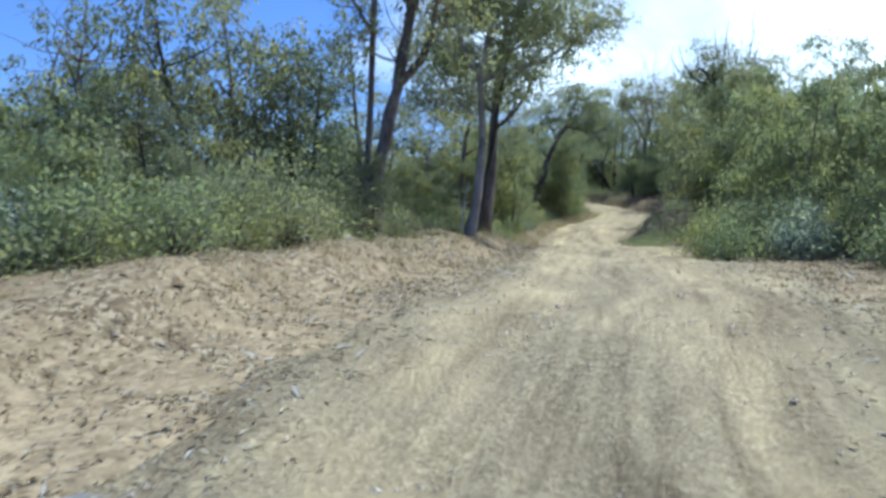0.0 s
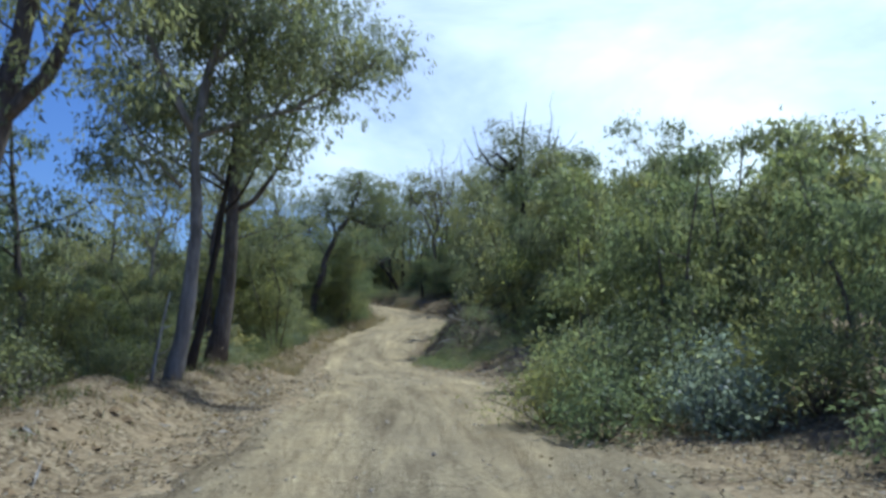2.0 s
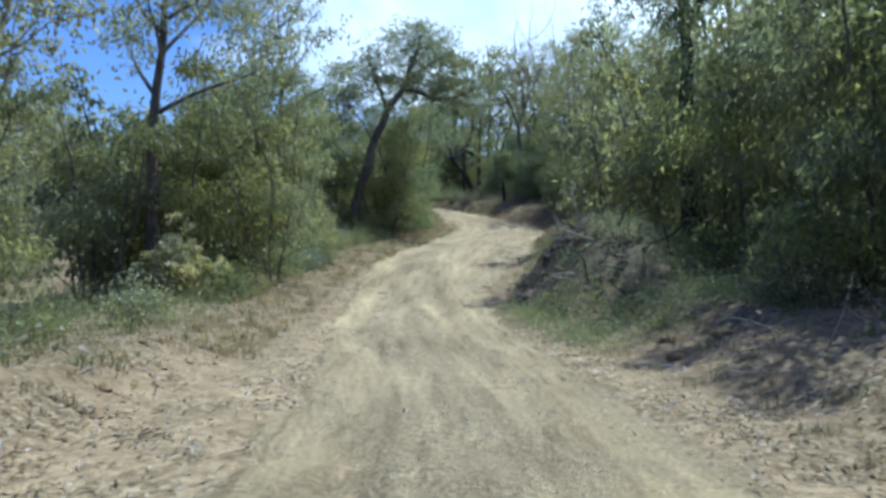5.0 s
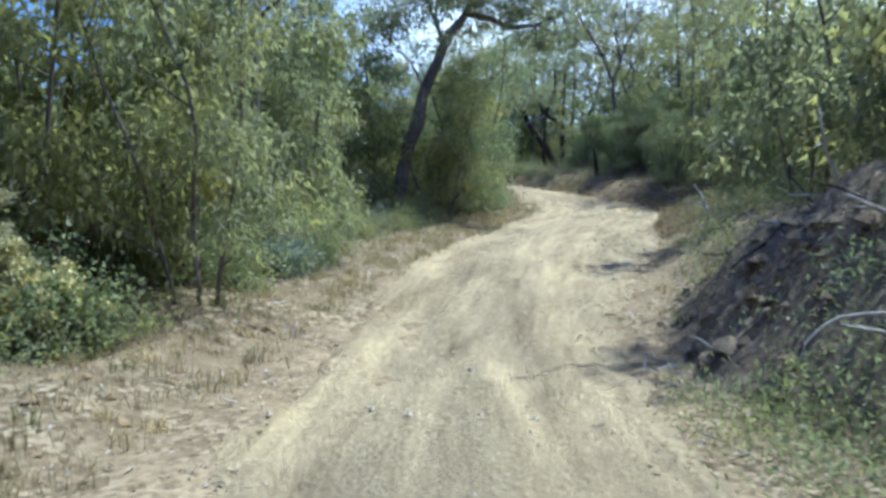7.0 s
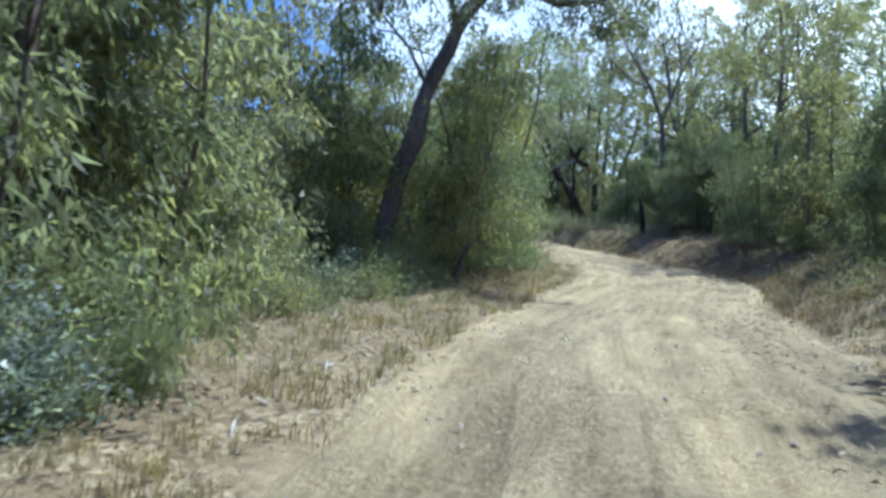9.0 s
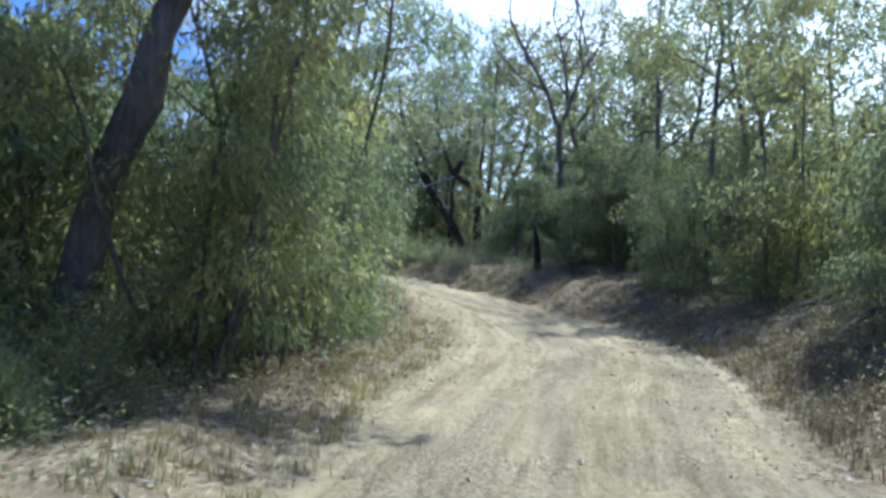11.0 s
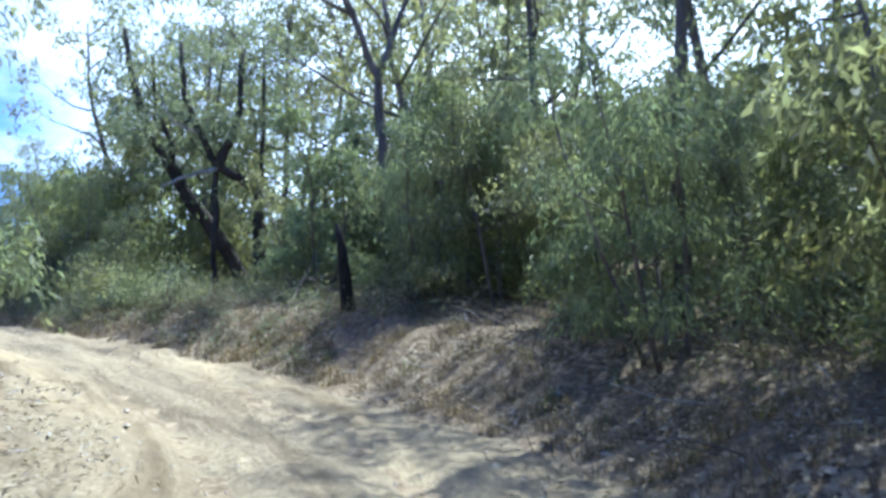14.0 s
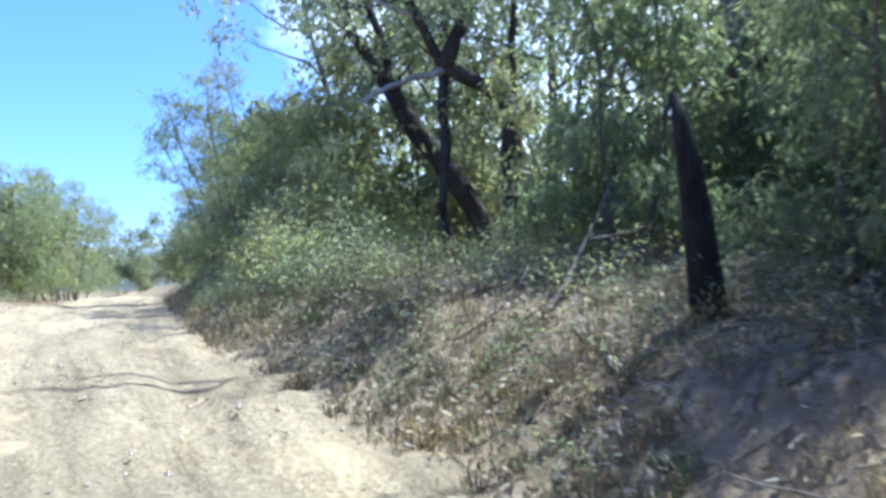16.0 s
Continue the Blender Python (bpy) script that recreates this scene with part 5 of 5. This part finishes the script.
# fallen branches
def fallen(seed, x, y, turn, length, thick, mat, label, rise_=0.05, name="fallen_branch", sink=0.0):
    r = np.random.RandomState(seed)
    V, F = [], []
    p, w = limb_path(r, (0, 0, thick), (1, 0, rise_), length, 0.1, 0.0, 7)
    g = ground_at(x, y)
    tube(p, thick * (1 - 0.6 * np.linspace(0, 1, 8)), 7, V, F)
    ob = mesh_object(name, V, F, mat)
    for j in range(2):
        b = r.randint(2, 6)
        V, F = [], []
        q, w = limb_path(r, p[b], (0.8, r.choice((-1, 1)) * 0.8, 0.25), length * r.uniform(0.2, 0.4), 0.2, 0.0, 4)
        tube(q, thick * 0.5 * (1 - 0.7 * np.linspace(0, 1, 5)), 5, V, F)
        part("side_branch", V, F, mat, ob)
    tagged(ob, label, "branch", "fallen branches")
    return place(ob, x, y, turn, sink=sink)


fallen(1, 4.3, 52.2, 20, 0.9, 0.05, DEAD_WOOD, "bleached stick standing out of the grass", 0.45)
fallen(2, 1.8, 40.6, 10, 1.1, 0.03, DEAD_WOOD, "pale dry stick on the verge")
fallen(3, 3.2, 45.2, 5, 1.6, 0.035, DEAD_WOOD, "long pale stick on the verge")
fallen(4, 2.4, 45.6, 60, 0.8, 0.03, DEAD_WOOD, "short pale stick on the verge")
fallen(5, 17.6, 60.4, 25, 3.2, 0.07, BARK_GREY, "grey fallen limb on the bank", 0.02)
fallen(6, 19.15, 64.45, -10, 3.2, 0.075, BARK_GREY, "crooked grey limb lying on the slope", 0.13)
fallen(7, 16.4, 75.3, 64, 3.4, 0.04, BARK_GREY, "thin dead branch leaning on the bank", 0.36)
fallen(8, 16.9, 75.6, 57, 2.4, 0.032, BARK_GREY, "thin dead branch leaning on the bank", 0.5)
fallen(9, 14.2, 50.6, 100, 1.4, 0.045, DEAD_WOOD, "bent pale branch propped upright", 0.9)
fallen(10, 13.0, 47.2, 30, 2.0, 0.05, BARK_GREY, "fallen limb behind the bank", 0.1)
fallen(11, -3.0, 14.6, 30, 1.3, 0.04, DEAD_WOOD, "bleached stick lying on the berm")
fallen(12, 3.0, 55.5, 170, 3.4, 0.09, DEAD_WOOD, "pale fallen log in the undergrowth", 0.05, "fallen_log")

fallen(13, 0.5, 23.7, 20, 1.7, 0.035, DEAD_WOOD, "pale dead stick leaning against the gum trunk", 4.0)
fallen(14, 16.9, 73.2, 75, 2.6, 0.025, BARK_GREY, "thin dry branch slanting down the bank", 0.3)
fallen(15, 17.3, 73.6, 100, 1.8, 0.022, DEAD_WOOD, "thin pale branch slanting down the bank", 0.4)
fallen(16, 16.2, 76.6, 40, 2.2, 0.025, BARK_GREY, "dry forked branch lying on the bank", 0.35)
fallen(18, 19.4, 71.6, 80, 1.6, 0.03, BARK_GREY, "broken grey branch under the young gums", 0.2)
fallen(19, 17.4, 70.6, 30, 1.4, 0.022, DEAD_WOOD, "short pale stick on the bank", 0.1)
fallen(20, 15.9, 78.8, 110, 1.5, 0.022, BARK_GREY, "dry stick on the bank by the bend", 0.3)


def twig_tangle(label, seed, count, x0, x1, y0, y1):
    """Fine dead sticks lying crosswise on a stretch of bank."""
    r = np.random.RandomState(seed)
    V, F = [], []
    for _ in range(count):
        x, y = r.uniform(x0, x1), r.uniform(y0, y1)
        along, height, off = track_at(x, y)
        if off[0] < right_edge(along[0]) + 0.5:
            continue
        p, w = limb_path(r, (x, y, ground_at(x, y) + 0.02), r.normal(0, 1, 3) * np.array((1, 1, 0.3)) + np.array((0, 0, 0.15)), r.uniform(0.3, 1.1), 0.14, 0.0, 4)
        p[:, 2] = np.maximum(p[:, 2], ground_z(p[:, 0], p[:, 1]) + 0.01)
        tube(p, r.uniform(0.004, 0.011) * (1 - 0.6 * np.linspace(0, 1, 5)), 3, V, F)
    tagged(mesh_object("dead_sticks", V, F, BARK_GREY if seed % 2 else DEAD_WOOD), label, "sticks", kind="stuff")


twig_tangle("grey dead sticks tangled over the cut bank", 201, 420, 15.4, 20.5, 69.0, 82.0)
twig_tangle("bleached dead sticks scattered over the cut bank", 202, 160, 15.4, 20.5, 66.0, 82.0)
twig_tangle("grey dead sticks at the foot of the thicket", 203, 260, 15.5, 21.0, 56.0, 68.0)
twig_tangle("bleached sticks on the bare slope before the mound", 204, 130, 8.2, 12.5, 24.0, 34.0)

# drift of pale dry leaves on the bank
r_ = np.random.RandomState(206)
lx, ly = r_.normal(18.4, 1.0, 2600), r_.normal(63.2, 1.5, 2600)
v, f = leaves_at(r_, np.stack([lx, ly, ground_z(lx, ly) + 0.02], 1), unit_rows(r_.normal(0, 1, (2600, 3)) * np.array((1, 1, 0.15))), 0.11, 0.035, 0.0)
v[:, 2] = np.clip(v[:, 2], ground_z(v[:, 0], v[:, 1]) + 0.005, ground_z(v[:, 0], v[:, 1]) + 0.05)
tagged(mesh_object("leaf_litter", v, f, DRY_LEAF, smooth=False), "drift of pale dry gum leaves on the bank", "leaf litter", kind="stuff")

# rocks on the berm
def rock(seed, x, y, size, label, mat=STONE):
    r = np.random.RandomState(seed)
    bm = bmesh.new()
    bmesh.ops.create_icosphere(bm, subdivisions=2, radius=1.0)
    for q in bm.verts:
        k = 1 + 0.28 * math.sin(q.co.x * 3 + seed) * math.cos(q.co.y * 4 - seed) + r.uniform(-0.08, 0.08)
        q.co = Vector((q.co.x * size * 1.3 * k, q.co.y * size * k, q.co.z * size * 0.7 * k))
    me = bpy.data.meshes.new("rock")
    bm.to_mesh(me)
    bm.free()
    me.materials.append(mat)
    ob = tagged(new("rock", me), label, "rock", "rocks beside the track")
    return place(ob, x, y, r.uniform(0, 360), sink=-size * 0.25)


rock(1, -1.75, 14.6, 0.12, "pale grey rock on the crest of the berm")
rock(2, -0.9, 15.3, 0.07, "small brown rock on the berm", CLAY)
rock(3, 9.3, 26.6, 0.1, "brown rock on the bare slope", CLAY)
rock(4, 10.1, 33.4, 0.12, "red-brown rock at the foot of the mound", CLAY)
rock(5, 10.6, 32.7, 0.12, "red-brown rock at the foot of the mound", CLAY)
rock(6, 9.7, 32.3, 0.1, "flat brown rock at the foot of the mound", CLAY)

# heap of pushed-up earth, roots and branches on the uphill bank
r_ = np.random.RandomState(111)
nu, nv = 96, 48
MOUND_X, MOUND_Y, MOUND_W, MOUND_L = 11.4, 39.4, 2.1, 5.0
u, v = np.meshgrid(np.linspace(-1, 1, nu), np.linspace(-1, 1, nv))
rad = np.clip(1 - np.sqrt(u * u + v * v), 0, 1)
mx, my = MOUND_X + v * MOUND_W, MOUND_Y + u * MOUND_L
mz = ground_z(mx.ravel(), my.ravel()).reshape(mx.shape) - 0.12 + 1.2 * rise(rad, 0, 0.85) * (1 + 0.16 * waves(mx, my, 1.7, 41)) + (0.05 * waves(mx, my, 0.6, 42) + 0.07 * waves(mx, my, 1.1, 44)) * (rad > 0.05)
idx = np.arange(nu * nv).reshape(nv, nu)
quads = np.stack([idx[:-1, :-1], idx[:-1, 1:], idx[1:, 1:], idx[1:, :-1]], -1).reshape(-1, 4)
heap = mesh_object("earth_mound", np.stack([mx.ravel(), my.ravel(), mz.ravel()], 1), quads, HEAP)
tagged(heap, "dark heap of earth and roots pushed up beside the track", "mound")


def heap_z(x, y):
    q = max(0.0, 1 - math.hypot((x - MOUND_X) / MOUND_W, (y - MOUND_Y) / MOUND_L))
    return ground_at(x, y) - 0.1 + 1.2 * float(rise(np.array(q), 0, 0.85))


for i in range(60):
    a, q = r_.uniform(0, 6.28), r_.uniform(0.1, 0.85)
    x, y = MOUND_X + MOUND_W * q * math.cos(a), MOUND_Y + MOUND_L * q * math.sin(a)
    V, F = [], []
    p, w = limb_path(r_, (0, 0, 0), r_.normal(0, 1, 3) * np.array((1, 1, 0.35)) + np.array((0, 0, 0.15)), r_.uniform(0.4, 1.4), 0.22, 0.0, 6)
    th = r_.uniform(0.012, 0.036)
    tube(p, th * (1 - 0.7 * np.linspace(0, 1, 7)), 6, V, F)
    pale_one = i % 3 == 0
    ob = mesh_object("root", V, F, DEAD_WOOD if pale_one else BARK_DARK)
    tagged(ob, "bleached twisted root sticking from the heap" if pale_one else "dark broken root tangled in the heap", "root", "roots in the heap")
    ob.matrix_basis = pose(x, y, heap_z(x, y) - 0.02)
r_ = np.random.RandomState(112)
c = []
for i in range(150):
    a, q = r_.uniform(0, 6.28), r_.uniform(0.0, 0.95)
    x, y = MOUND_X + MOUND_W * q * math.cos(a), MOUND_Y + MOUND_L * q * math.sin(a)
    c.append((x, y, heap_z(x, y) + 0.1))
v, f = leaf_cloud(r_, np.array(c), 22, 0.17, 0.06, 0.02, droop=0.0)
tagged(mesh_object("heap_litter", v, f, DRY_LEAF, smooth=False), "dry twigs and leaves caught in the heap", "leaf litter", kind="stuff")

CV, CF = [], []
for i in range(520):
    a, q = r_.uniform(0, 6.28), r_.uniform(0.0, 0.97)
    x, y = MOUND_X + MOUND_W * q * math.cos(a), MOUND_Y + MOUND_L * q * math.sin(a)
    z, k = heap_z(x, y), r_.uniform(0.04, 0.09) if i % 5 else r_.uniform(0.1, 0.2)
    b = len(CV)
    for dx, dy, dz in ((1, 0, 0), (0.5, 0.9, 0), (-0.5, 0.9, 0.1), (-1, 0, 0), (-0.5, -0.9, 0), (0.5, -0.9, 0.1), (0.1, 0, 0.8)):
        CV.append((x + k * dx * r_.uniform(0.7, 1.3), y + k * dy * r_.uniform(0.7, 1.3), z + k * (dz + r_.uniform(-0.25, 0.15))))
    CF += [(b + j, b + (j + 1) % 6, b + 6) for j in range(6)]
tagged(mesh_object("earth_clods", CV, CF, HEAP, smooth=False), "dark clods and stones lying over the mound", "clods", kind="stuff")

# grass and scrub creeping up the near foot of the mound
r_ = np.random.RandomState(113)
c = []
for i in range(320):
    x, y = r_.uniform(8.9, 12.4), r_.uniform(33.5, 39.5)
    c.append((x, y, max(heap_z(x, y), ground_at(x, y)) + 0.12))
v, f = leaf_cloud(r_, np.array(c), 60, 0.17, 0.085, 0.014, droop=-0.5)
tagged(mesh_object("undergrowth", v, f, LEAF_GREEN, smooth=False), "green scrub creeping over the foot of the mound", "undergrowth", kind="stuff")
fallen(21, 10.9, 38.7, 165, 0.75, 0.036, DEAD_WOOD, "bleached forked branch sticking out of the mound", 0.25, sink=ground_at(10.9, 38.7) - heap_z(10.9, 38.7) + 0.03)
fallen(22, 10.7, 38.9, 40, 0.7, 0.035, DEAD_WOOD, "short pale branch lying on the mound", 0.3, sink=ground_at(10.7, 38.9) - heap_z(10.7, 38.9) + 0.03)
fallen(23, 10.3, 38.3, 200, 0.55, 0.025, DEAD_WOOD, "twisted pale root below the mound", 0.6, sink=ground_at(10.3, 38.3) - heap_z(10.3, 38.3) + 0.03)
